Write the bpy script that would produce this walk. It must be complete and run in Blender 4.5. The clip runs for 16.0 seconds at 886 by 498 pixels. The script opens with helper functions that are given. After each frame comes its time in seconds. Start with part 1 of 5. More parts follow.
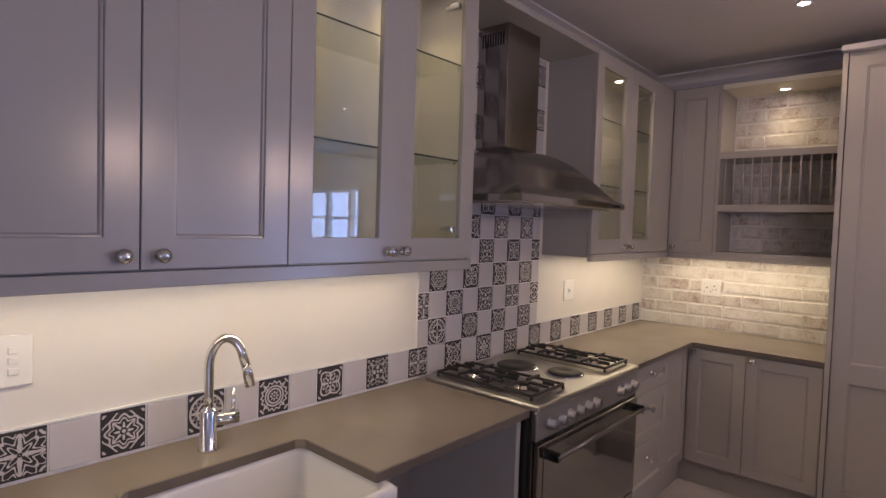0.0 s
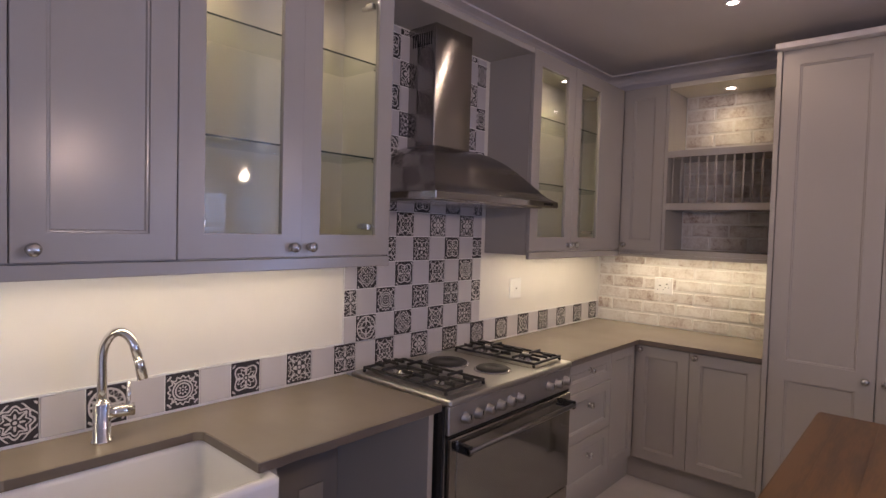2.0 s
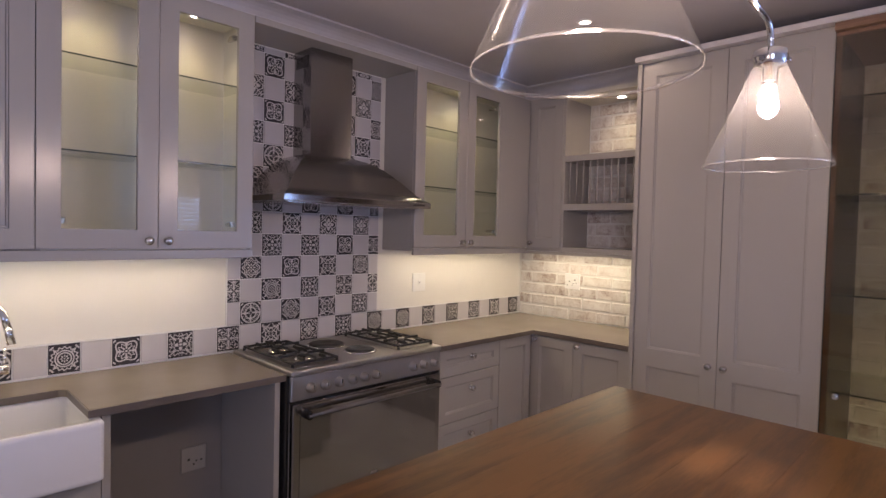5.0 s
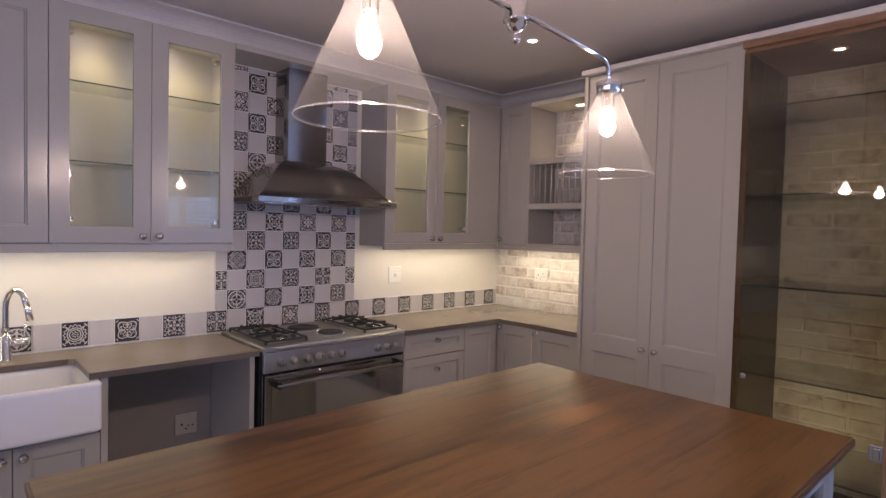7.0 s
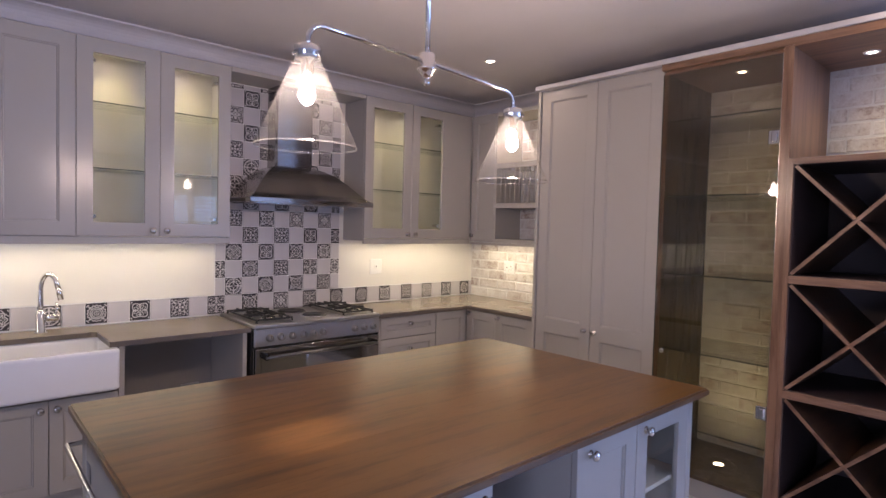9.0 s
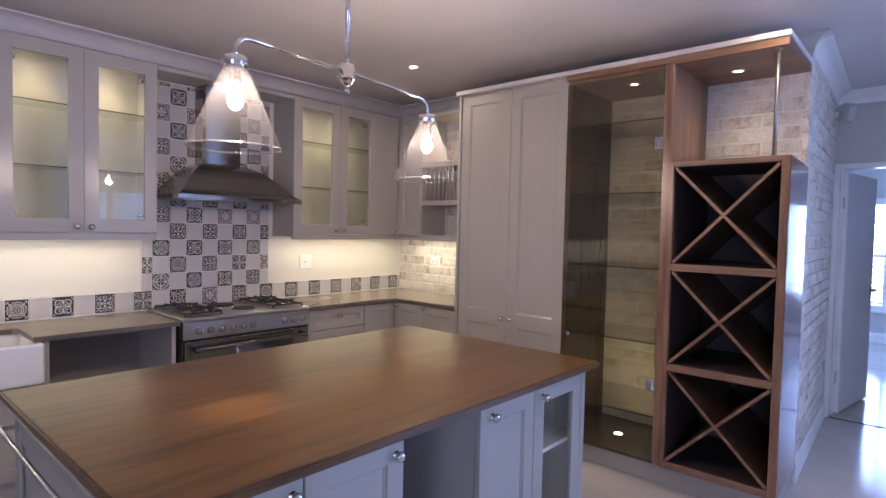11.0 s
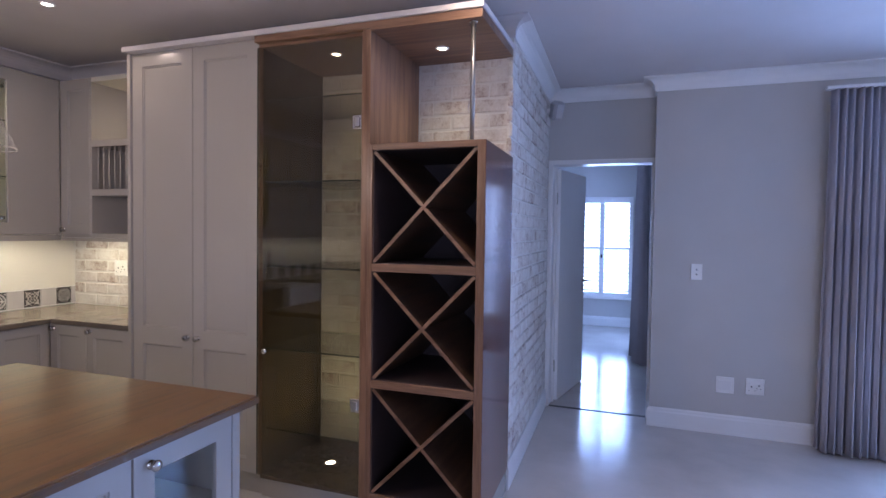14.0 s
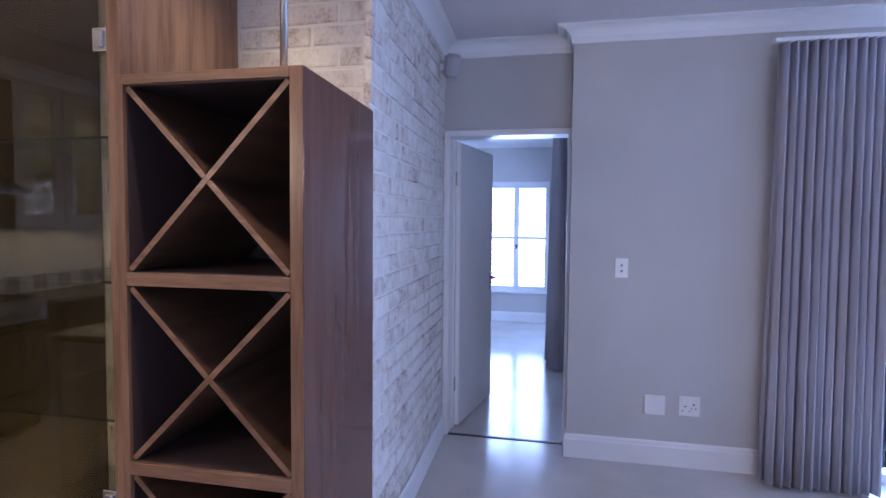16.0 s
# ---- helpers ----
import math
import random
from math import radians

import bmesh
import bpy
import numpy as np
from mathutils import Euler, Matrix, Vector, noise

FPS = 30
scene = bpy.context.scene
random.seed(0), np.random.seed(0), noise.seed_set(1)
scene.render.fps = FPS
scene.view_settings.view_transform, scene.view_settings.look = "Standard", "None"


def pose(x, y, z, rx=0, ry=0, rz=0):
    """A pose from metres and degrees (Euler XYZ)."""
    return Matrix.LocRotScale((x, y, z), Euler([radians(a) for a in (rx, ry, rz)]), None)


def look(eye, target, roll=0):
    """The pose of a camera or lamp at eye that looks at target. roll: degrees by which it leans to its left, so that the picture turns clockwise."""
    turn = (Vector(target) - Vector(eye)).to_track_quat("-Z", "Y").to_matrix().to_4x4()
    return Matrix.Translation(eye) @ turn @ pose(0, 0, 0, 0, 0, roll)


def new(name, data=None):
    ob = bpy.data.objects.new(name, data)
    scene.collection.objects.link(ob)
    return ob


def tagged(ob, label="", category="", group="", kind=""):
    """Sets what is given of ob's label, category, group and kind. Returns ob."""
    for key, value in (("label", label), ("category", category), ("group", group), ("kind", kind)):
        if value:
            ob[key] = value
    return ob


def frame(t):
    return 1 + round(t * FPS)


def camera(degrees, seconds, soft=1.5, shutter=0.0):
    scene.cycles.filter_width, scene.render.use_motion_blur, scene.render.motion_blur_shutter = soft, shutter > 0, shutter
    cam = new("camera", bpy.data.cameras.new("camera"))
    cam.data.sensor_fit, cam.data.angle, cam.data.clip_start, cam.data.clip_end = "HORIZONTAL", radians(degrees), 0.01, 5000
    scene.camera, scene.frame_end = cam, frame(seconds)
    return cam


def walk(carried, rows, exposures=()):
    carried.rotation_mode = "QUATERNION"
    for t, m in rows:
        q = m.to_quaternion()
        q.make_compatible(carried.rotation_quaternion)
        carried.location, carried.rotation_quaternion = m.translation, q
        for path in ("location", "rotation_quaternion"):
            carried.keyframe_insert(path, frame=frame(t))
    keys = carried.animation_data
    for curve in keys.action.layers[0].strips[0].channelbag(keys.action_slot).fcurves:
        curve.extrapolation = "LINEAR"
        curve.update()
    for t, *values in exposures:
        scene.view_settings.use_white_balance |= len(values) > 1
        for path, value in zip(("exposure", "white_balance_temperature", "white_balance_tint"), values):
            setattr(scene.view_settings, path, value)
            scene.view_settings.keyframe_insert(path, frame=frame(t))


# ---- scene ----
cam = camera(77.0, 16.0)
PATH = [
    (0, (1.668, 1.302, 1.566), (0.345, 2.8, 1.482), 1.8),
    (0.5, (1.739, 1.318, 1.559), (0.418, 2.817, 1.48), 1.7),
    (1, (1.803, 1.374, 1.566), (0.482, 2.874, 1.484), 1.7),
    (1.5, (1.884, 1.428, 1.562), (0.56, 2.925, 1.484), 1.6),
    (2, (1.937, 1.5, 1.555), (0.61, 2.994, 1.479), 1.6),
    (2.5, (2.0, 1.627, 1.554), (0.67, 3.119, 1.479), 1.6),
    (3, (2.098, 1.727, 1.548), (0.761, 3.213, 1.478), 1.6),
    (3.5, (2.25, 1.778, 1.549), (0.894, 3.246, 1.479), 1.5),
    (4, (2.39, 1.771, 1.539), (1.029, 3.234, 1.472), 1.7),
    (4.5, (2.559, 1.779, 1.544), (1.187, 3.232, 1.479), 1.7),
    (4.7, (2.651, 1.804, 1.544), (1.262, 3.241, 1.48), 1.6),
    (7, (3.307, 1.813, 1.543), (1.833, 3.163, 1.473), 1.4),
    (7.5, (3.492, 1.765, 1.534), (2.0, 3.095, 1.461), 1.5),
    (8, (3.627, 1.754, 1.534), (2.13, 3.077, 1.459), 1.5),
    (10.3, (4.047, 1.573, 1.532), (2.599, 2.951, 1.449), 1.1),
    (10.5, (4.053, 1.576, 1.53), (2.633, 2.982, 1.446), 1.3),
    (11, (4.085, 1.556, 1.516), (2.756, 3.049, 1.44), 1.3),
    (11.5, (4.127, 1.588, 1.496), (2.92, 3.182, 1.434), 1.3),
    (12, (4.15, 1.639, 1.505), (3.086, 3.331, 1.442), 1.2),
    (12.5, (4.195, 1.796, 1.523), (3.252, 3.558, 1.46), 1.0),
    (13, (4.223, 1.952, 1.523), (3.365, 3.758, 1.461), 0.9),
    (13.5, (4.209, 2.148, 1.523), (3.44, 3.993, 1.46), 0.8),
    (14, (4.201, 2.365, 1.507), (3.52, 4.245, 1.44), 0.8),
    (14.5, (4.21, 2.632, 1.511), (3.61, 4.537, 1.429), 0.7),
    (15, (4.214, 2.867, 1.505), (3.68, 4.792, 1.414), 0.6),
    (15.5, (4.203, 3.142, 1.514), (3.736, 5.085, 1.414), 0.6),
    (16, (4.214, 3.403, 1.504), (3.796, 5.356, 1.401), 0.5),
]
walk(cam, [(t, look(eye, target, roll)) for t, eye, target, roll in PATH],
     exposures=[(0, -0.27, 6380, 38.5), (4.5, -0.07, 6220, 36.5), (8, 0.12, 6150, 35), (10.5, 0.33, 6020, 33), (12.5, -0.10, 5880, 31.5), (14.5, 0.12, 5800, 30), (16, 0.35, 5960, 31.5)])

# ---- light and sky ----
world = bpy.data.worlds.new("world")
scene.world = world
world.use_nodes = True
wn = world.node_tree.nodes
sky = wn.new("ShaderNodeTexSky")
sky.sky_type = 'NISHITA'
sky.sun_disc = False
sky.sun_elevation, sky.sun_rotation = radians(42), radians(250)
world.node_tree.links.new(sky.outputs["Color"], wn["Background"].inputs["Color"])
wn["Background"].inputs["Strength"].default_value = 0.10

sun = new("sun", bpy.data.lights.new("sun", 'SUN'))
sun.data.energy, sun.data.angle, sun.data.color = 3.0, radians(0.5), (1.0, 0.95, 0.88)
sun.matrix_basis = look((-8, 3, 8), (0, 0, 0))

WARM = (1.0, 0.825, 0.56)
STRIP = (1.0, 0.93, 0.53)
SPOT = (1.0, 0.90, 0.42)


def area_lamp(name, place, target, sx, sy, watts, color):
    d = bpy.data.lights.new(name, 'AREA')
    d.shape, d.size, d.size_y, d.energy, d.color = 'RECTANGLE', sx, sy, watts, color
    ob = new(name, d)
    ob.matrix_basis = look(place, target) if target else Matrix.Translation(place)
    return ob


def spot_lamp(name, place, target, watts, color=WARM, angle=110, blend=0.9, radius=0.03):
    d = bpy.data.lights.new(name, 'SPOT')
    d.energy, d.color, d.spot_size, d.spot_blend, d.shadow_soft_size = watts, color, radians(angle), blend, radius
    ob = new(name, d)
    ob.matrix_basis = look(place, target)
    return ob


def bulb_lamp(name, place, watts, color=WARM, radius=0.03):
    d = bpy.data.lights.new(name, 'POINT')
    d.energy, d.color, d.shadow_soft_size = watts, color, radius
    ob = new(name, d)
    ob.location = place
    return ob


# daylight in the openings
DAY = (0.34, 0.58, 1.0)
area_lamp("daylight_patio", (7.0, 7.16, 1.1), (6.8, 3.0, 0.9), 1.95, 2.0, 190, DAY)
area_lamp("daylight_bedroom", (3.55, 11.97, 1.3), (3.65, 8.0, 0.0), 0.9, 1.5, 135, DAY)
area_lamp("daylight_east", (8.49, 5.3, 1.5), (4.0, 4.8, 1.0), 1.3, 1.25, 18, DAY)
area_lamp("daylight_bedroom_side", (4.66, 10.4, 1.2), (3.0, 9.6, 1.0), 1.5, 1.9, 45, DAY)
# Fill lamp added at an unseen south opening to brighten south-facing walls.
area_lamp("fill_south", (6.0, -2.66, 1.2), (6.0, 4.0, 1.2), 2.0, 2.0, 68, (0.62, 0.76, 1.0))
# strips under the wall cabinets
area_lamp("strip_light_a", (0.20, 1.80, 1.412), None, 0.03, 2.36, 5.2, STRIP)
area_lamp("strip_light_d", (0.20, -0.92, 1.412), None, 0.03, 2.9, 6.4, STRIP)
area_lamp("strip_light_b", (0.20, 4.60, 1.412), None, 0.03, 1.06, 2.9, STRIP)
area_lamp("strip_light_c", (0.74, 5.30, 1.412), None, 0.95, 0.03, 3.0, STRIP)
# lamps of the fittings
for k, (x, y, z, w) in enumerate(((0.14, 2.40, 2.485, 3.5), (0.14, 2.81, 2.485, 3.5), (0.14, 4.25, 2.485, 4.2), (0.14, 4.64, 2.485, 4.2),
                                  (0.915, 5.35, 2.475, 3.2), (2.565, 5.10, 2.470, 12.0), (3.146, 5.222, 2.482, 6.0))):
    spot_lamp("cabinet_spot", (x, y, z), (x, y, 0), w, SPOT, 120)
spot_lamp("cabinet_floor_spot", (2.51, 5.16, 0.155), (2.51, 5.16, 2), 14.0, SPOT, 140)
for x, y in ((1.13, 4.50), (3.50, 4.65), (5.07, 4.69)):
    spot_lamp("ceiling_spot", (x, y, 2.685), (x, y, 0), 8.5, WARM, 165, 0.6, 0.008)
    spot_lamp("ceiling_beam", (x, y, 2.684), (x, y, 0), 20, WARM, 78, 1.0)
bulb_lamp("pendant_bulb_a", (2.375, 2.455, 1.905), 16)
bulb_lamp("pendant_bulb_b", (2.345, 3.385, 1.875), 16)
spot_lamp("pendant_beam_a", (2.375, 2.455, 1.86), (2.36, 2.49, 0.9), 40, WARM, 23, 1.0, 0.05)
spot_lamp("pendant_beam_b", (2.345, 3.385, 1.83), (2.26, 3.48, 0.9), 34, WARM, 23, 1.0, 0.05)


# ---- materials ----
def nodes_of(name):
    m = bpy.data.materials.new(name)
    m.use_nodes = True
    nt = m.node_tree
    return m, nt, nt.nodes["Principled BSDF"]


def mapped(nt, scale=(1, 1, 1), rot=(0, 0, 0), source="Object"):
    tc, mp = nt.nodes.new("ShaderNodeTexCoord"), nt.nodes.new("ShaderNodeMapping")
    mp.inputs["Scale"].default_value = scale
    mp.inputs["Rotation"].default_value = [radians(a) for a in rot]
    nt.links.new(tc.outputs[source], mp.inputs["Vector"])
    return mp.outputs["Vector"]


def noise_tex(nt, vec, scale, detail=4.0, rough=0.55):
    n = nt.nodes.new("ShaderNodeTexNoise")
    n.inputs["Scale"].default_value, n.inputs["Detail"].default_value, n.inputs["Roughness"].default_value = scale, detail, rough
    nt.links.new(vec, n.inputs["Vector"])
    return n.outputs["Fac"]


def ramp(nt, fac, stops):
    r = nt.nodes.new("ShaderNodeValToRGB")
    while len(r.color_ramp.elements) < len(stops):
        r.color_ramp.elements.new(0.5)
    for e, (p, c) in zip(r.color_ramp.elements, stops):
        e.position, e.color = p, (*c, 1)
    nt.links.new(fac, r.inputs["Fac"])
    return r.outputs["Color"]


def bump(nt, bsdf, height, strength, distance=0.002):
    b = nt.nodes.new("ShaderNodeBump")
    b.inputs["Strength"].default_value, b.inputs["Distance"].default_value = strength, distance
    nt.links.new(height, b.inputs["Height"])
    nt.links.new(b.outputs["Normal"], bsdf.inputs["Normal"])


def span(nt, fac, lo, hi):
    m = nt.nodes.new("ShaderNodeMapRange")
    m.inputs["To Min"].default_value, m.inputs["To Max"].default_value = lo, hi
    nt.links.new(fac, m.inputs["Value"])
    return m.outputs["Result"]


def paint(name, rgb, rough=0.45, grain=60, strength=0.08, vary=0.03):
    m, nt, b = nodes_of(name)
    v = mapped(nt)
    lo, hi = [c * (1 - vary) for c in rgb], [min(1, c * (1 + vary)) for c in rgb]
    nt.links.new(ramp(nt, noise_tex(nt, v, 2.3), ((0.3, lo), (0.7, hi))), b.inputs["Base Color"])
    nt.links.new(span(nt, noise_tex(nt, v, 5), rough - 0.02, rough + 0.02), b.inputs["Roughness"])
    if strength:
        bump(nt, b, noise_tex(nt, v, grain, 3), strength, 0.001)
    return m


def wood(name, dark, light, grain, rough=0.4, fine=1.0, tone=0.0, relief=0.02, vary=0.09):
    """Grain runs along the axis whose scale is small."""
    m, nt, b = nodes_of(name)
    v = mapped(nt, grain)
    n1 = noise_tex(nt, v, 3.0 * fine, 6, 0.6)
    n2 = noise_tex(nt, v, 22.0 * fine, 3, 0.7)
    n3 = noise_tex(nt, mapped(nt, [g * 0.6 + 0.5 for g in grain]), 1.3, 2)
    mix = nt.nodes.new("ShaderNodeMath")
    mix.operation = 'MULTIPLY_ADD'
    nt.links.new(n2, mix.inputs[0])
    mix.inputs[1].default_value = 0.35
    nt.links.new(n1, mix.inputs[2])
    add = nt.nodes.new("ShaderNodeMath")
    add.operation = 'MULTIPLY_ADD'
    nt.links.new(n3, add.inputs[0])
    add.inputs[1].default_value = 0.45
    nt.links.new(mix.outputs[0], add.inputs[2])
    if tone:
        info, tw = nt.nodes.new("ShaderNodeObjectInfo"), nt.nodes.new("ShaderNodeMath")
        tw.operation = 'MULTIPLY_ADD'
        nt.links.new(info.outputs["Random"], tw.inputs[0])
        tw.inputs[1].default_value = tone
        nt.links.new(add.outputs[0], tw.inputs[2])
        add = tw
    mid = [(a + c) / 2 for a, c in zip(dark, light)]
    nt.links.new(ramp(nt, add.outputs[0], ((0.62, dark), (0.85, mid), (1.0, light))), b.inputs["Base Color"])
    nt.links.new(span(nt, n1, rough - vary, rough + vary), b.inputs["Roughness"])
    bump(nt, b, n2, relief, 0.0005)
    return m


def metal(name, rgb, rough, streak=None, brushed=0.0):
    m, nt, b = nodes_of(name)
    if brushed:
        tg = nt.nodes.new("ShaderNodeTangent")
        tg.direction_type, tg.axis = 'RADIAL', 'Z'
        b.inputs["Anisotropic"].default_value, b.inputs["Anisotropic Rotation"].default_value = brushed, 0.25
        nt.links.new(tg.outputs[0], b.inputs["Tangent"])
    b.inputs["Base Color"].default_value = (*rgb, 1)
    b.inputs["Metallic"].default_value = 1
    v = mapped(nt, streak or (1, 1, 1))
    nt.links.new(span(nt, noise_tex(nt, v, 4 if streak else 6, 3), max(0.02, rough * 0.85), rough * 1.15), b.inputs["Roughness"])
    return m


def pane(name, tint, rough=0.0, base=0.045, haze=0.0, graze=0.75):
    """A thin pane: clear or tinted, with optional glow haze, and a mirror film that grows with the angle."""
    m = bpy.data.materials.new(name)
    m.use_nodes = True
    nt = m.node_tree
    nt.nodes.remove(nt.nodes["Principled BSDF"])
    t, g, f, mx = (nt.nodes.new(k) for k in ("ShaderNodeBsdfTransparent", "ShaderNodeBsdfGlossy", "ShaderNodeLayerWeight", "ShaderNodeMixShader"))
    t.inputs["Color"].default_value = (*tint, 1)
    g.inputs["Roughness"].default_value = rough
    f.inputs["Blend"].default_value = 0.5
    p, q = nt.nodes.new("ShaderNodeMath"), nt.nodes.new("ShaderNodeMath")
    p.operation, q.operation = 'POWER', 'MULTIPLY_ADD'
    nt.links.new(f.outputs["Facing"], p.inputs[0])
    p.inputs[1].default_value = 4.0
    nt.links.new(p.outputs[0], q.inputs[0])
    q.inputs[1].default_value, q.inputs[2].default_value = graze, base
    nt.links.new(q.outputs[0], mx.inputs[0])
    body = t.outputs[0]
    if haze:
        tl, md = nt.nodes.new("ShaderNodeBsdfTranslucent"), nt.nodes.new("ShaderNodeMixShader")
        tl.inputs["Color"].default_value = (0.9, 0.9, 0.9, 1)
        md.inputs[0].default_value = haze
        nt.links.new(t.outputs[0], md.inputs[1])
        nt.links.new(tl.outputs[0], md.inputs[2])
        body = md.outputs[0]
    nt.links.new(body, mx.inputs[1])
    nt.links.new(g.outputs[0], mx.inputs[2])
    nt.links.new(mx.outputs[0], nt.nodes["Material Output"].inputs["Surface"])
    return m


def glow(name, rgb, strength):
    m, nt, b = nodes_of(name)
    b.inputs["Base Color"].default_value = (*rgb, 1)
    b.inputs["Emission Color"].default_value = (*rgb, 1)
    b.inputs["Emission Strength"].default_value = strength
    return m


def brick_material():
    m, nt, b = nodes_of("whitewashed_brick")
    info = nt.nodes.new("ShaderNodeObjectInfo")
    tc = nt.nodes.new("ShaderNodeTexCoord")
    shift = nt.nodes.new("ShaderNodeVectorMath")
    shift.operation = 'MULTIPLY_ADD'
    nt.links.new(info.outputs["Random"], shift.inputs[0])
    shift.inputs[1].default_value = (37, 53, 71)
    nt.links.new(tc.outputs["Object"], shift.inputs[2])
    v = shift.outputs[0]
    n1, n2 = noise_tex(nt, v, 11, 8, 0.7), noise_tex(nt, v, 70, 4, 0.7)
    add = nt.nodes.new("ShaderNodeMath")
    add.operation = 'MULTIPLY_ADD'
    nt.links.new(n2, add.inputs[0])
    add.inputs[1].default_value = 0.45
    nt.links.new(n1, add.inputs[2])
    add2 = nt.nodes.new("ShaderNodeMath")
    add2.operation = 'MULTIPLY_ADD'
    nt.links.new(info.outputs["Random"], add2.inputs[0])
    add2.inputs[1].default_value = 0.16
    nt.links.new(add.outputs[0], add2.inputs[2])
    nt.links.new(ramp(nt, add2.outputs[0], ((0.50, (0.25, 0.17, 0.14)), (0.62, (0.44, 0.355, 0.31)), (0.735, (0.62, 0.565, 0.515)), (0.94, (0.75, 0.72, 0.68)))), b.inputs["Base Color"])
    b.inputs["Roughness"].default_value = 0.85
    bump(nt, b, add.outputs[0], 0.8, 0.008)
    return m


def tile_pattern(name, flower, curves, corner, spoke):
    """A dark printed tile with a pale medallion: a filled flower, wavy rings, corner arcs and spokes."""
    m, nt, b = nodes_of(name)
    tc = nt.nodes.new("ShaderNodeTexCoord")
    sep = nt.nodes.new("ShaderNodeSeparateXYZ")
    nt.links.new(tc.outputs["Object"], sep.inputs[0])

    def mth(op, p, q=None, s=None):
        n = nt.nodes.new("ShaderNodeMath")
        n.operation = op
        for i, v in enumerate((p, q, s)):
            if v is None:
                continue
            if isinstance(v, (int, float)):
                n.inputs[i].default_value = v
            else:
                nt.links.new(v, n.inputs[i])
        return n.outputs[0]

    def length(p, q):
        return mth('SQRT', mth('ADD', mth('MULTIPLY', p, p), mth('MULTIPLY', q, q)))

    u, w = mth('ABSOLUTE', mth('MULTIPLY', sep.outputs["Y"], 17.2)), mth('ABSOLUTE', mth('MULTIPLY', sep.outputs["Z"], 17.2))
    hi, lo = mth('MAXIMUM', u, w), mth('MINIMUM', u, w)
    r = length(u, w)
    ang = mth('ARCTAN2', lo, hi)

    def wave(mid, amp, n):
        return mth('MULTIPLY_ADD', mth('COSINE', mth('MULTIPLY', ang, n)), amp, mid)

    fill = mth('MULTIPLY', mth('LESS_THAN', r, wave(*flower)), mth('GREATER_THAN', mth('ABSOLUTE', mth('SUBTRACT', r, flower[0] * 0.45)), 0.045))
    light = fill
    for mid, amp, n, th in curves:
        light = mth('MAXIMUM', light, mth('LESS_THAN', mth('ABSOLUTE', mth('SUBTRACT', r, wave(mid, amp, n))), th * 1.3))
    rc = length(mth('SUBTRACT', 1.0, hi), mth('SUBTRACT', 1.0, lo))
    light = mth('MAXIMUM', light, mth('LESS_THAN', mth('ABSOLUTE', mth('SUBTRACT', rc, corner)), 0.06))
    light = mth('MAXIMUM', light, mth('LESS_THAN', rc, corner * 0.45))
    line = mth('LESS_THAN', lo if spoke[0] == 'axis' else mth('SUBTRACT', hi, lo), 0.065)
    light = mth('MAXIMUM', light, mth('MULTIPLY', line, mth('MULTIPLY', mth('GREATER_THAN', r, spoke[1]), mth('LESS_THAN', r, spoke[2]))))
    wear = noise_tex(nt, tc.outputs["Object"], 160, 3)
    light = mth('MULTIPLY', mth('MULTIPLY', light, mth('LESS_THAN', hi, 0.93)), span(nt, wear, 0.8, 1.0))
    mixc = nt.nodes.new("ShaderNodeMix")
    mixc.data_type = 'RGBA'
    nt.links.new(light, mixc.inputs[0])
    mixc.inputs[6].default_value = (0.026, 0.022, 0.025, 1)
    mixc.inputs[7].default_value = (0.64, 0.60, 0.59, 1)
    nt.links.new(mixc.outputs[2], b.inputs["Base Color"])
    b.inputs["Roughness"].default_value = 0.36
    return m


PAINT = paint("taupe_cabinet_paint", (0.40, 0.375, 0.345), 0.235, 90, 0.0, 0.015)
INSIDE = paint("cream_cabinet_lining", (0.66, 0.62, 0.53), 0.5)
WALLW = paint("cream_wall_paint", (0.74, 0.71, 0.66), 0.7, 140, 0.10)
WALLG = paint("grey_wall_paint", (0.52, 0.505, 0.485), 0.7, 140, 0.10)
CEIL = paint("ceiling_paint", (0.635, 0.595, 0.59), 0.8, 120, 0.06)
TRIM = paint("white_trim_paint", (0.78, 0.77, 0.76), 0.4)
DOORW = paint("white_door_paint", (0.80, 0.80, 0.80), 0.45)
QUARTZ = paint("taupe_quartz", (0.225, 0.188, 0.150), 0.24, 400, 0.02, 0.10)
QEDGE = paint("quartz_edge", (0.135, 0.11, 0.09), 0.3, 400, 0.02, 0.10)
FLOORM = paint("polished_screed", (0.53, 0.50, 0.47), 0.155, 30, 0.03, 0.10)
# Near-black: the shade deep in the rack bays, put into the colour.
RACKSHADE = paint("rack_shade_lining", (0.062, 0.044, 0.045), 0.5)
WALNUT = wood("walnut_upright", (0.115, 0.056, 0.032), (0.27, 0.152, 0.092), (9, 9, 0.6), 0.32)
WALNUTX = wood("walnut_across", (0.115, 0.056, 0.032), (0.27, 0.152, 0.092), (0.6, 9, 9), 0.42)
# Shaded copy of the walnut: darkness inside the bays is in the colour.
WALNUTY = wood("walnut_deep_shaded", (0.05, 0.026, 0.016), (0.12, 0.066, 0.040), (9, 0.6, 9), 0.42)
# Darker, redder walnut copy; plain walnut rendered too bright on this side.
SIDEWAL = wood("darkened_walnut_side", (0.105, 0.042, 0.027), (0.145, 0.062, 0.042), (6, 6, 0.5), 0.13, 1.0, 0.0, 0.004)
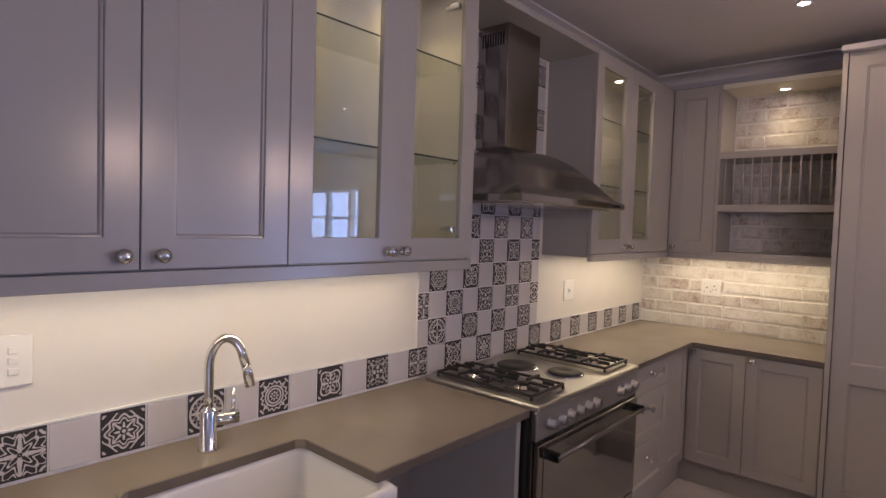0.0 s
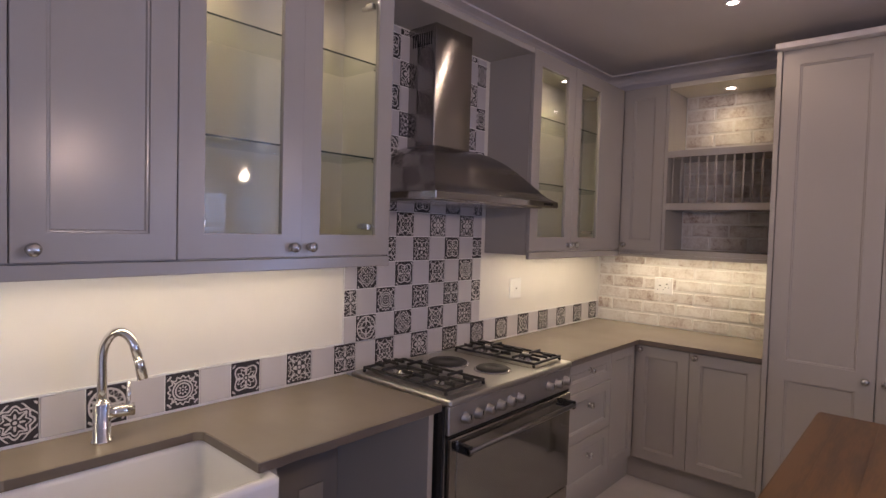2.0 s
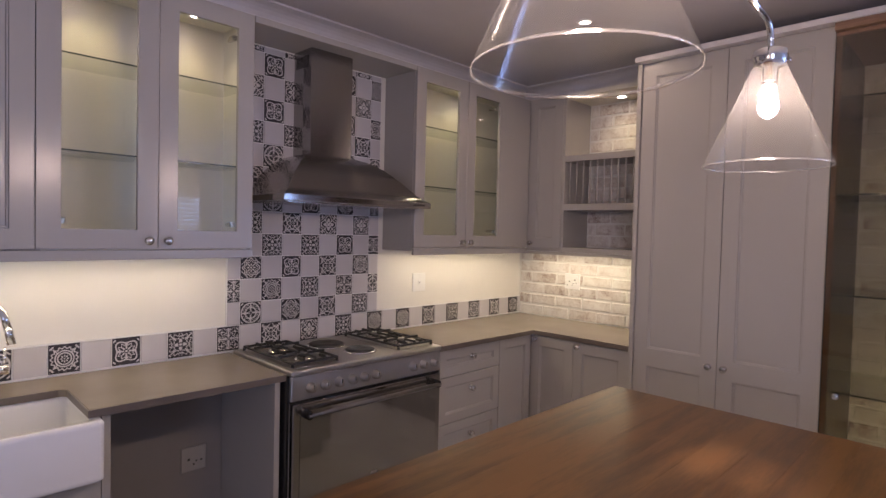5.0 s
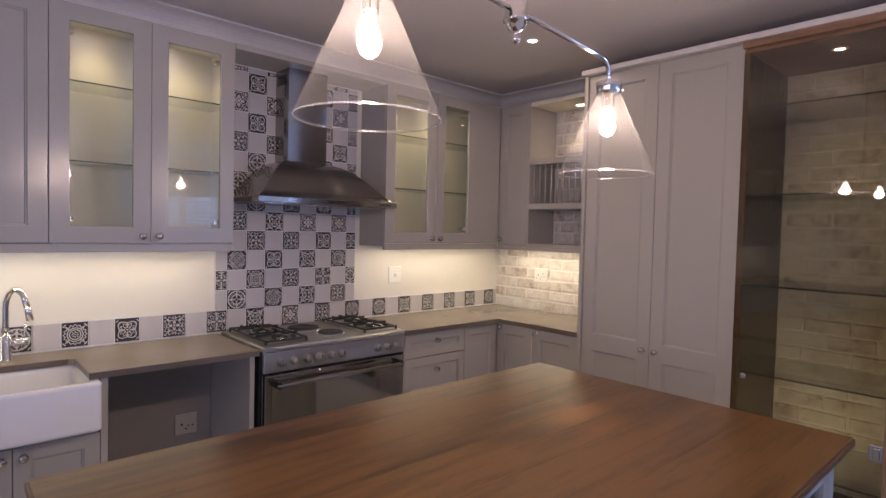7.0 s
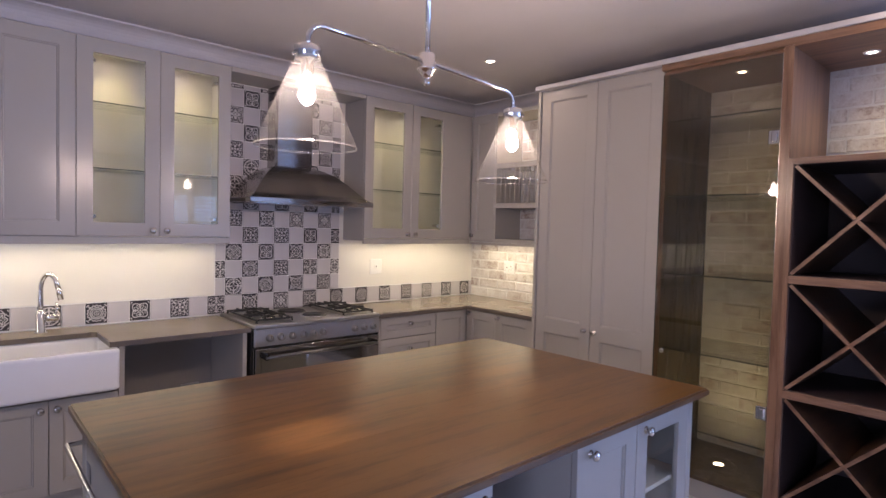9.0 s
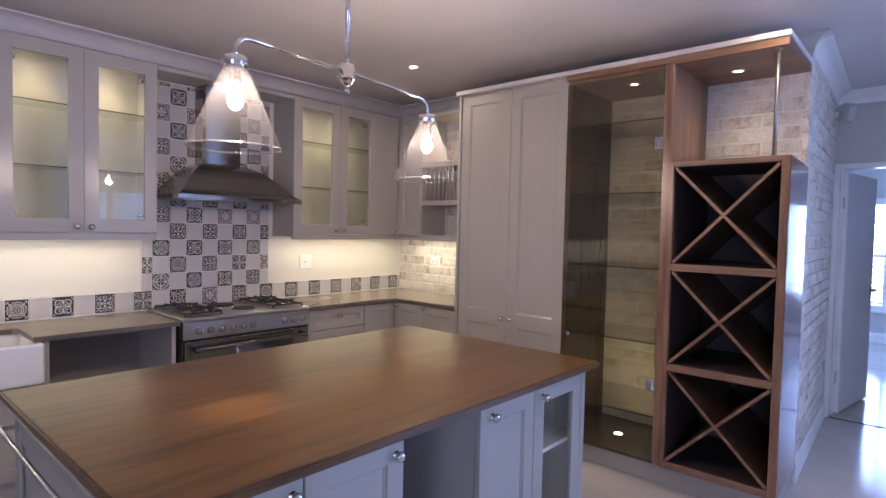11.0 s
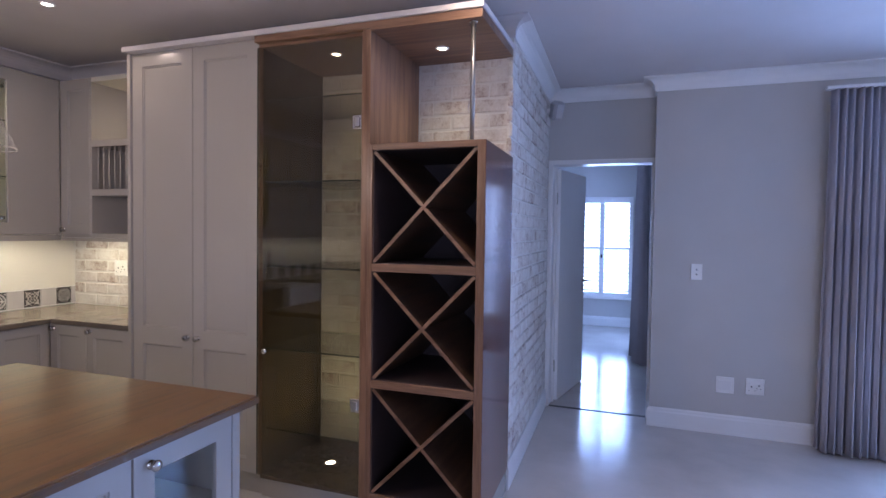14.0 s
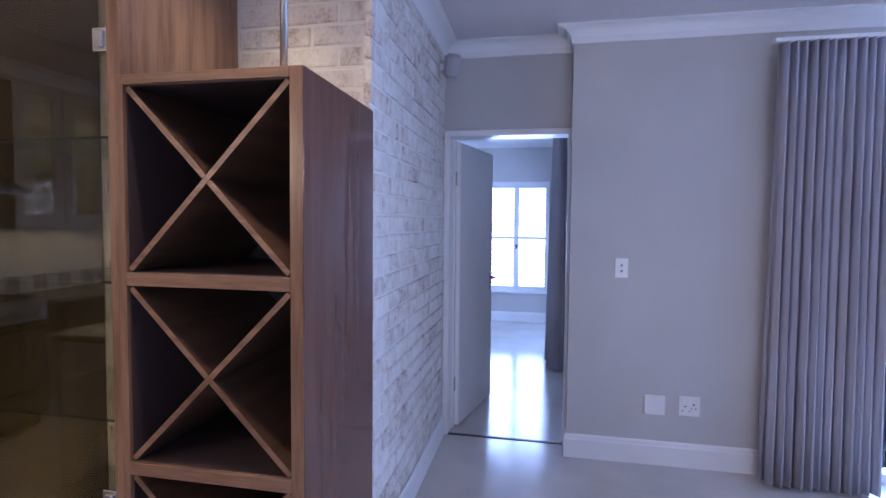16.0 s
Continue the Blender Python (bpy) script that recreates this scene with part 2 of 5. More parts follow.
# Walnut darkened for the display cabinet's dim inside; the shade is in the colour.
DARKWAL = wood("shaded_walnut_inside", (0.036, 0.025, 0.016), (0.09, 0.062, 0.037), (9, 9, 0.6), 0.25)
OAK = wood("oiled_oak_top", (0.027, 0.0122, 0.0045), (0.128, 0.063, 0.0205), (6, 0.55, 6), 0.30, 1.1, 0.11, 0.004, 0.05)
OAK.node_tree.nodes["Principled BSDF"].inputs["Specular IOR Level"].default_value = 0.42
STEEL = metal("brushed_steel", (0.34, 0.325, 0.31), 0.165, (0.3, 0.3, 0.6), 0.99)
STEELP = metal("satin_steel_panel", (0.50, 0.49, 0.50), 0.36, (3, 3, 60))
STEELY = metal("brushed_steel_flat", (0.50, 0.485, 0.465), 0.36, (60, 3, 3))
HANDLEM = metal("dark_steel_bar", (0.20, 0.19, 0.185), 0.32)
CHROME = metal("chrome", (0.74, 0.73, 0.72), 0.09)
NICKEL = metal("satin_nickel", (0.62, 0.60, 0.57), 0.2)
DIALM = metal("dull_cast_alloy", (0.36, 0.345, 0.33), 0.42)
WELLM = metal("dark_well_steel", (0.34, 0.32, 0.30), 0.36)
IRON = paint("cast_iron", (0.022, 0.021, 0.021), 0.5, 200, 0.2)
BLACK = paint("black_enamel", (0.012, 0.012, 0.013), 0.25)
DARKGLASS = paint("black_oven_glass", (0.035, 0.032, 0.028), 0.06, 10, 0.0)
DARKGLASS.node_tree.nodes["Principled BSDF"].inputs["Specular IOR Level"].default_value = 1.0
DARKGLASS.node_tree.nodes["Principled BSDF"].inputs["IOR"].default_value = 2.3
CERAMIC = paint("white_glazed_ceramic", (0.80, 0.80, 0.82), 0.22, 8, 0.02, 0.02)
PLASTIC = paint("white_plastic", (0.80, 0.79, 0.77), 0.35)
TILEW = paint("white_glazed_tile", (0.545, 0.515, 0.53), 0.30, 30, 0.06, 0.05)
GROUT = paint("pale_grout", (0.80, 0.79, 0.77), 0.8)
MORTAR = paint("whitewashed_mortar", (0.74, 0.72, 0.68), 0.9, 70, 0.35)
BRICK = brick_material()
CLEAR = pane("clear_glass", (0.96, 0.98, 0.97))
SHELFG = pane("shelf_glass", (0.95, 0.97, 0.955))
BRONZE = pane("bronze_tinted_glass", (0.66, 0.63, 0.55), 0.0, 0.07)
# Translucent mix in the glass stands in for the glare round the bulbs.
SHADEG = pane("lamp_shade_glass", (0.97, 0.97, 0.96), 0.10, 0.05, 0.016, 0.45)
# Stronger mix and mirror here, to put a highlight along the rim.
RIMG = pane("lamp_shade_rim_glass", (0.97, 0.97, 0.96), 0.05, 0.18, 0.04)
GLASSEDGE = paint("dark_glass_edge", (0.03, 0.05, 0.045), 0.2)
LEDM = glow("lit_lamp", (1.0, 0.90, 0.66), 36)
BULBM = glow("lit_bulb", (1.0, 0.86, 0.64), 30)
CLOTH = paint("grey_curtain_cloth", (0.42, 0.405, 0.445), 0.9, 500, 0.25, 0.08)
TILE_DESIGNS = (
    ("petal", (0.34, 0.16, 4), ((0.62, 0.10, 8, 0.035), (0.86, 0.12, 12, 0.035)), 0.22, ('diag', 0.5, 1.1)),
    ("wheel", (0.16, 0.05, 8), ((0.50, 0.0, 4, 0.04), (0.88, 0.0, 4, 0.045), (0.68, 0.12, 16, 0.03)), 0.26, ('axis', 0.2, 0.86)),
    ("rings", (0.22, 0.08, 8), ((0.42, 0.0, 4, 0.035), (0.58, 0.0, 4, 0.035), (0.80, 0.06, 16, 0.04)), 0.30, ('diag', 0.6, 1.0)),
    ("quatrefoil", (0.30, 0.12, 8), ((0.78, -0.14, 4, 0.045), (0.55, 0.09, 12, 0.035)), 0.24, ('axis', 0.3, 0.62)),
    ("star", (0.30, 0.14, 8), ((0.56, 0.08, 8, 0.03), (0.74, 0.08, 8, 0.04), (0.93, 0.10, 4, 0.03)), 0.20, ('diag', 0.3, 0.7)),
    ("scroll", (0.15, 0.06, 4), ((0.40, 0.16, 8, 0.04), (0.70, 0.18, 8, 0.04), (0.95, 0.14, 12, 0.035)), 0.28, ('axis', 0.1, 0.9)),
    ("clover", (0.42, 0.20, 4), ((0.72, 0.14, 4, 0.035), (0.92, 0.06, 16, 0.035)), 0.34, ('diag', 0.1, 0.9)),
    ("lattice", (0.20, 0.10, 8), ((0.45, 0.12, 4, 0.04), (0.64, -0.14, 4, 0.04), (0.88, 0.10, 8, 0.035)), 0.24, ('diag', 0.2, 1.15)))
PATTERNS = [tile_pattern("printed_tile_" + design[0], *design[1:]) for design in TILE_DESIGNS]


# ---- building helpers ----
def box(bm, x0, x1, y0, y1, z0, z1, bevel=0.0):
    vs = bmesh.ops.create_cube(bm, size=1)["verts"]
    for v in vs:
        v.co = Vector(((x0 + x1) / 2 + v.co.x * (x1 - x0), (y0 + y1) / 2 + v.co.y * (y1 - y0), (z0 + z1) / 2 + v.co.z * (z1 - z0)))
    if bevel:
        es = list({e for v in vs for e in v.link_edges})
        bmesh.ops.bevel(bm, geom=es, offset=bevel, segments=1, affect='EDGES')
    return bm


def boxes(*rows, bevel=0.0):
    bm = bmesh.new()
    for r in rows:
        box(bm, *r[:6], bevel=r[6] if len(r) > 6 else bevel)
    return bm


def lathe(bm, profile, centre, axis='z', seg=24):
    """Turn a profile of (radius, height) round an axis through centre."""
    rings = []
    for r, h in profile:
        ring = []
        for i in range(seg):
            a = 2 * math.pi * i / seg
            c, s = r * math.cos(a), r * math.sin(a)
            p = {'z': (c, s, h), 'x': (h, c, s), 'y': (s, -h, c)}[axis]
            ring.append(bm.verts.new(Vector(centre) + Vector(p)))
        rings.append(ring)
    for a, b in zip(rings, rings[1:]):
        for i in range(seg):
            f = bm.faces.new((a[i], a[(i + 1) % seg], b[(i + 1) % seg], b[i]))
            f.smooth = True
    for ring, flip in ((rings[0], True), (rings[-1], False)):
        if (ring[0].co - ring[seg // 2].co).length > 1e-4:
            bm.faces.new(ring[::-1] if flip else ring)
    return bm


def tube(bm, pts, radius, seg=10):
    """A round bar through the points."""
    pts = [Vector(p) for p in pts]
    rings, up, side = [], Vector((0.31, 0.17, 0.93)), None
    for i, p in enumerate(pts):
        d = (pts[min(i + 1, len(pts) - 1)] - pts[max(i - 1, 0)]).normalized()
        side = side - d * side.dot(d) if side else d.cross(up if abs(d.dot(up)) < 0.9 else Vector((1, 0, 0)))
        side.normalize()
        a, b = side, d.cross(side).normalized()
        rings.append([bm.verts.new(p + radius * (math.cos(2 * math.pi * k / seg) * a + math.sin(2 * math.pi * k / seg) * b)) for k in range(seg)])
    for r, s in zip(rings, rings[1:]):
        for k in range(seg):
            bm.faces.new((r[k], r[(k + 1) % seg], s[(k + 1) % seg], s[k])).smooth = True
    bm.faces.new(rings[0][::-1])
    bm.faces.new(rings[-1])
    return bm


def extrude_profile(bm, profile, path, closed_ends=True):
    """Sweep a profile of (outward, up) along a plan path of (x, y, nx, ny), with mitred corners."""
    rings = [[bm.verts.new((x + nx * o, y + ny * o, z)) for o, z in profile] for x, y, nx, ny in path]
    n = len(profile)
    for a, b in zip(rings, rings[1:]):
        for i in range(n):
            bm.faces.new((a[i], a[(i + 1) % n], b[(i + 1) % n], b[i]))
    if closed_ends:
        bm.faces.new(rings[0][::-1])
        bm.faces.new(rings[-1])
    return bm


def mesh_of(name, bm, material):
    bmesh.ops.recalc_face_normals(bm, faces=bm.faces)
    me = bpy.data.meshes.new(name)
    bm.to_mesh(me)
    bm.free()
    me.materials.append(material)
    return me


def part(name, bm, material, parent=None, label="", kind=""):
    ob = new(name, mesh_of(name, bm, material))
    if parent is not None:
        ob.parent = parent
        if parent.parent is None:
            ob.matrix_parent_inverse = parent.matrix_basis.inverted()
    return tagged(ob, label, kind=kind)


def thing(name, place, label, category, group=""):
    ob = new(name)
    ob.empty_display_size = 0.1
    ob.matrix_basis = Matrix.Translation(place)
    return tagged(ob, label, category, group)


def structure(name, bm, material, label, category):
    return tagged(part(name, bm, material), label, category, kind="structure")


EAST = Matrix(((0, 0, 1, 0), (1, 0, 0, 0), (0, 1, 0, 0), (0, 0, 0, 1)))     # (across, up, out) -> y, z, +x
SOUTH = Matrix(((1, 0, 0, 0), (0, 0, -1, 0), (0, 1, 0, 0), (0, 0, 0, 1)))   # (across, up, out) -> x, z, -y


def facing(turn, at):
    return (Matrix.Translation((at, 0, 0)) if turn is EAST else Matrix.Translation((0, at, 0))) @ turn


def lattice(us, vs, holes, w0, w1, bevel=0.0):
    """One solid frame over a grid of cells, with the given cells (column, row) left open."""
    bm = bmesh.new()
    front = {(i, j): bm.verts.new((u, v, w1)) for i, u in enumerate(us) for j, v in enumerate(vs)}
    back = {(i, j): bm.verts.new((u, v, w0)) for i, u in enumerate(us) for j, v in enumerate(vs)}
    cells = {(i, j) for i in range(len(us) - 1) for j in range(len(vs) - 1)} - set(holes)
    for i, j in cells:
        q = ((i, j), (i + 1, j), (i + 1, j + 1), (i, j + 1))
        bm.faces.new([front[k] for k in q])
        bm.faces.new([back[k] for k in q[::-1]])
        for (p, r), (di, dj) in zip(((q[0], q[1]), (q[1], q[2]), (q[2], q[3]), (q[3], q[0])), ((0, -1), (1, 0), (0, 1), (-1, 0))):
            if (i + di, j + dj) not in cells:
                bm.faces.new((front[p], back[p], back[r], front[r]))
    bmesh.ops.recalc_face_normals(bm, faces=bm.faces)
    if bevel:
        bmesh.ops.bevel(bm, geom=[e for e in bm.edges if len(e.link_faces) == 2 and e.calc_face_angle(0) > 1.0], offset=bevel, segments=1, affect='EDGES')
    return bm


def add_knob(parent, m, u, v, out=0.022):
    bm = lathe(bmesh.new(), ((0.0145, -0.001), (0.0145, 0.002), (0.008, 0.005), (0.006, 0.010), (0.007, 0.014), (0.0155, 0.017), (0.0175, 0.022), (0.0155, 0.028), (0.008, 0.0315), (0.001, 0.032)), (0, 0, 0), 'z', 16)
    bmesh.ops.transform(bm, matrix=m @ Matrix.Translation((u, v, out)), verts=bm.verts)
    return part("knob", bm, NICKEL, parent, "round satin nickel knob")


def add_door(parent, m, u0, u1, v0, v1, knob=None, name="door", stile=0.075, rails=(), glazed=False, right=None):
    """A framed door with sunk panels or glass; rails are (low, high) pairs besides top and bottom."""
    g = 0.0015
    u0, u1, v0, v1, right = u0 + g, u1 - g, v0 + g, v1 - g, right or stile
    us = (u0, u0 + stile, u1 - right, u1)
    vs = [v0, v0 + stile] + [z for r in rails for z in r] + [v1 - stile, v1]
    openings = [(1, j) for j in range(1, len(vs) - 1, 2)]
    bm = lattice(us, vs, openings, 0, 0.022, 0.002)
    bmesh.ops.transform(bm, matrix=m, verts=bm.verts)
    d = part(name, bm, PAINT, parent)
    for i, j in openings:
        lo, hi = vs[j], vs[j + 1]
        if glazed:
            bm = boxes((us[1] + 0.0005, us[2] - 0.0005, lo + 0.0005, hi - 0.0005, 0.007, 0.011))
            bmesh.ops.transform(bm, matrix=m, verts=bm.verts)
            part("glass_pane", bm, CLEAR, d, "clear glass pane").visible_shadow = False
        else:
            a, b, w = us[1] + 0.0003, us[2] - 0.0003, 0.009
            bm = bmesh.new()
            loops = [[bm.verts.new(p) for p in ((a + o, lo + o, t), (b - o, lo + o, t), (b - o, hi - o, t), (a + o, hi - o, t))] for o, t in ((0.0003, 0.001), (0.0003, 0.017), (w * 0.6, 0.0165), (w, 0.011))]
            for p, q in zip(loops, loops[1:]):
                for k in range(4):
                    bm.faces.new((p[k], p[(k + 1) % 4], q[(k + 1) % 4], q[k]))
            bm.faces.new(loops[-1])
            bm.faces.new(loops[0][::-1])
            bmesh.ops.transform(bm, matrix=m, verts=bm.verts)
            part("panel", bm, PAINT, d)
    if knob:
        add_knob(d, m, *knob)
    return d


def downlight(place, up=False, r=0.035, name="downlight", label="small round recessed downlight, switched on"):
    """Ring and lit disc, set in a ceiling, a shelf or a cabinet floor."""
    x, y, z = place
    s = 1 if up else -1
    t = thing(name, place, label, "downlight", "recessed downlights")
    bm = lathe(bmesh.new(), ((r + 0.012, 0), (r + 0.011, s * 0.004), (r, s * 0.005), (r - 0.002, 0)), place, 'z', 24)
    part("ring", bm, NICKEL if up else TRIM, t)
    part("lit_lens", lathe(bmesh.new(), ((r - 0.002, s * 0.001), (r * 0.5, s * 0.0025), (0.001, s * 0.003)), place, 'z', 24), LEDM, t, "glowing lens")
    return t


# ---- the large structure ----
def lean(bm):
    """The brick wall by the doorway runs slightly out of square."""
    for v in bm.verts:
        v.co.x -= (v.co.y - 5.5) * 0.036
    return bm


H = 2.70          # ceiling
def wall_piece(turn, at, across, up, holes, thick):
    """A wall with openings, in one solid piece."""
    bm = lattice(across, up, holes, 0, thick)
    bmesh.ops.transform(bm, matrix=facing(turn, at), verts=bm.verts)
    return bm


floor = structure("floor", boxes((-0.2, 8.5, -2.7, 7.19, -0.15, 0.0)), FLOORM, "polished pale grey screed floor", "floor")
structure("floor_bedroom", boxes((2.2, 4.6, 7.19, 11.9, -0.15, -0.001)), FLOORM, "polished pale floor of the bedroom", "floor")
structure("threshold_strip", boxes((3.45, 4.245, 7.175, 7.205, 0.0, 0.004)), IRON, "dark metal strip across the doorway floor", "threshold")
ceiling = structure("ceiling", boxes((-0.2, 8.5, -2.7, 7.35, H, H + 0.15)), CEIL, "smooth white plaster ceiling", "ceiling")
structure("ceiling_bedroom", boxes((2.2, 4.6, 7.35, 11.9, H, H + 0.15)), CEIL, "white bedroom ceiling", "ceiling")
wall_west = structure("wall_west", boxes((-0.2, 0.0, -2.7, 5.7, 0.0, H)), WALLW, "cream painted wall behind the counter", "wall")
wall_north = structure("wall_north", boxes((0.0, 1.262, 5.482, 5.7, 0.0, H), (1.262, 3.464, 5.504, 5.7, 0.0, H)), MORTAR, "whitewashed brick wall behind the cabinets", "wall")
wall_side = structure("wall_side", lean(boxes((3.27, 3.464, 5.7005, 7.19, 0.0, H))), MORTAR, "whitewashed brick wall beside the doorway", "wall")
# wall with the doorway, and the wall with sockets and the patio door
structure("wall_door", wall_piece(SOUTH, 7.35, (3.2, 3.43, 4.2615), (0, 2.095, H), [(1, 0)], 0.16), WALLG, "grey wall over the bedroom doorway", "wall")
structure("wall_patio", wall_piece(SOUTH, 7.35, (4.262, 5.92, 8.05, 8.5), (0, 2.2, H), [(1, 0)], 0.35), WALLG, "smooth grey wall with sockets", "wall")
structure("wall_east", wall_piece(EAST, 8.3, (-2.7, 4.6, 6.0, 7.0), (0, 0.85, 2.15, H), [(1, 1)], 0.2), WALLG, "grey wall with a shuttered window", "wall")
# Unseen wall; its opening is made up to let the south fill in.
structure("wall_south", wall_piece(SOUTH, -2.7, (-0.2, 4.9, 7.1, 8.5), (0, 2.25, H), [(1, 0)], 0.2), WALLG, "plain grey unseen wall with an opening added for the south fill", "wall")
# bedroom shell
structure("wall_bedroom_west", boxes((2.2, 2.4, 7.35, 11.9, 0, H)), WALLG, "grey bedroom wall", "wall")
structure("wall_bedroom_east", wall_piece(EAST, 4.4, (7.35, 9.6, 11.3, 11.7), (0, 0.1, 2.2, H), [(1, 1)], 0.2), WALLG, "grey bedroom wall", "wall")
structure("wall_bedroom_north", wall_piece(SOUTH, 11.9, (2.4, 3.08, 4.02, 4.6), (0, 0.47, 2.08, H), [(1, 1)], 0.2), WALLG, "grey bedroom wall with a window", "wall")
ground = structure("ground", boxes((-300, 300, 12.0, 600, -0.4, -0.2), (8.5, 300, -300, 12.0, -0.4, -0.2)), paint("pale_paving", (0.4, 0.38, 0.35), 0.8), "pale paved ground outside", "ground")


def baseboard(name, path, label):
    prof = [(0, 0), (0.016, 0), (0.016, 0.115), (0.012, 0.128), (0.012, 0.138), (0.006, 0.15), (0, 0.15)]
    structure(name, extrude_profile(bmesh.new(), prof, path), TRIM, label, "skirting")


baseboard("baseboard_patio", [(4.262, 7.19, -1, 0), (4.262, 7.0, -1, -1), (5.9, 7.0, 0, -1)], "white moulded skirting board")
baseboard("baseboard_side", [(3.474, 5.50, 1, 0), (3.412, 7.16, 1, 0)], "white skirting along the brick wall")
baseboard("baseboard_bedroom", [(2.4, 11.7, 0, -1), (4.4, 11.7, 0, -1)], "white skirting under the bedroom window")


def cornice(name, path, size, label, material=TRIM):
    s = size
    prof = [(0, H), (0, H - s), (0.012, H - s), (0.014, H - s * 0.86)] + [(0.014 + (s - 0.03) * (1 - math.cos(a)), H - s * 0.86 + s * 0.72 * math.sin(a)) for a in (0.3, 0.6, 0.9, 1.2, 1.5)] + [(s, H - s * 0.1), (s, H)]
    structure(name, extrude_profile(bmesh.new(), prof, path), material, label, "cornice")


cornice("cornice_side", [(3.474, 5.5, 1, 0), (3.409, 7.19, 1, -1), (4.262, 7.19, -1, -1), (4.262, 7.0, -1, -1), (8.3, 7.0, 0, -1)], 0.10, "white plaster cove cornice")
cornice("cornice_north", [(0.0, -2.5, 1, 0), (0.0, 5.480, 1, -1), (3.474, 5.498, 1, -1), (3.474, 5.4995, 1, 0)], 0.10, "plaster cove cornice above the cabinets", CEIL)
cornice("cornice_bedroom", [(2.4, 11.7, 0, -1), (4.4, 11.7, 0, -1)], 0.12, "white bedroom cornice")


# ---- doorway and bedroom ----
frame_b = boxes((3.412, 3.45, 7.165, 7.345, 0, 2.075, 0.003), (4.240, 4.2612, 7.165, 7.345, 0, 2.075, 0.003), (3.412, 4.2612, 7.165, 7.345, 2.0755, 2.115, 0.003))
box(frame_b, 3.4502, 3.466, 7.30, 7.344, 0, 2.075, 0.002)
structure("door_frame", frame_b, TRIM, "white painted door frame", "door frame")
door = thing("door", (3.455, 7.35, 0), "plain white interior door standing open into the bedroom", "door")
leaf = bmesh.new()
box(leaf, 0, 0.785, 0, 0.04, 0.008, 2.06, 0.003)
swing = Matrix.Translation((3.495, 7.345, 0)) @ Matrix.Rotation(radians(80), 4, 'Z')
bmesh.ops.transform(leaf, matrix=swing, verts=leaf.verts)
leaf_ob = part("leaf", leaf, DOORW, door)
for z in (0.32, 1.80):
    part("hinge", boxes((3.452, 3.475, 7.305, 7.335, z - 0.05, z + 0.05, 0.002)), NICKEL, door, "steel butt hinge")
hb = tube(bmesh.new(), [(0.73, -0.001, 1.03), (0.73, -0.045, 1.03), (0.72, -0.052, 1.03), (0.61, -0.052, 1.03)], 0.009)
box(hb, 0.71, 0.75, -0.006, 0.0, 0.93, 1.07, 0.002)
bmesh.ops.transform(hb, matrix=swing, verts=hb.verts)
part("door_handle", hb, NICKEL, leaf_ob, "lever handle on a plate")


def shutter_window(name, x0, x1, y, z0, z1, label):
    t = tagged(new(name), label, "window", kind="structure")
    fr = boxes((x0, x0 + 0.055, y - 0.05, y + 0.08, z0, z1, 0.003), (x1 - 0.055, x1, y - 0.05, y + 0.08, z0, z1, 0.003), (x0 + 0.055, x1 - 0.055, y - 0.05, y + 0.08, z0, z0 + 0.07, 0.003),
               (x0 + 0.055, x1 - 0.055, y - 0.05, y + 0.08, z1 - 0.10, z1, 0.003), ((x0 + x1) / 2 - 0.04, (x0 + x1) / 2 + 0.04, y - 0.05, y + 0.08, z0 + 0.07, z1 - 0.10, 0.003),
               (x0 + 0.055, x1 - 0.055, y - 0.049, y + 0.06, (z0 + z1) / 2 - 0.04, (z0 + z1) / 2 - 0.0, 0.003))
    part("window_frame", fr, TRIM, t)
    part("window_sill", boxes((x0 - 0.04, x1 + 0.04, y - 0.10, y - 0.05, z0 - 0.03, z0 + 0.0, 0.004)), TRIM, t)
    part("catch", boxes(((x0 + x1) / 2 - 0.012, (x0 + x1) / 2 + 0.012, y - 0.066, y - 0.051, (z0 + z1) / 2 - 0.18, (z0 + z1) / 2 - 0.12, 0.003)), BLACK, t, "small dark catch")
    slat = bmesh.new()
    w = (x1 - x0 - 0.19) / 2
    box(slat, -w / 2, w / 2, -0.032, 0.032, -0.004, 0.004, 0.002)
    bmesh.ops.rotate(slat, verts=slat.verts, cent=(0, 0, 0), matrix=Matrix.Rotation(radians(-24), 3, 'X'))
    me = mesh_of("shutter_slat", slat, TRIM)
    for cx in (x0 + 0.055 + w / 2, x1 - 0.055 - w / 2):
        z = z0 + 0.10
        while z < z1 - 0.13:
            if abs(z - (z0 + z1) / 2 + 0.02) > 0.045:
                s = new("shutter_slat", me)
                s.parent, s.location = t, (cx, y + 0.005, z)
            z += 0.072
    return t


shutter_window("window_1", 3.08, 4.02, 11.72, 0.47, 2.08, "white window with open plantation shutters, bright outside")
structure("backdrop", boxes((1.5, 5.6, 13.5, 13.55, -0.2, 4.5)), glow("bright_overcast_backdrop", (0.78, 0.90, 1.0), 2.0), "bright hazy daylight outside the bedroom", "backdrop")


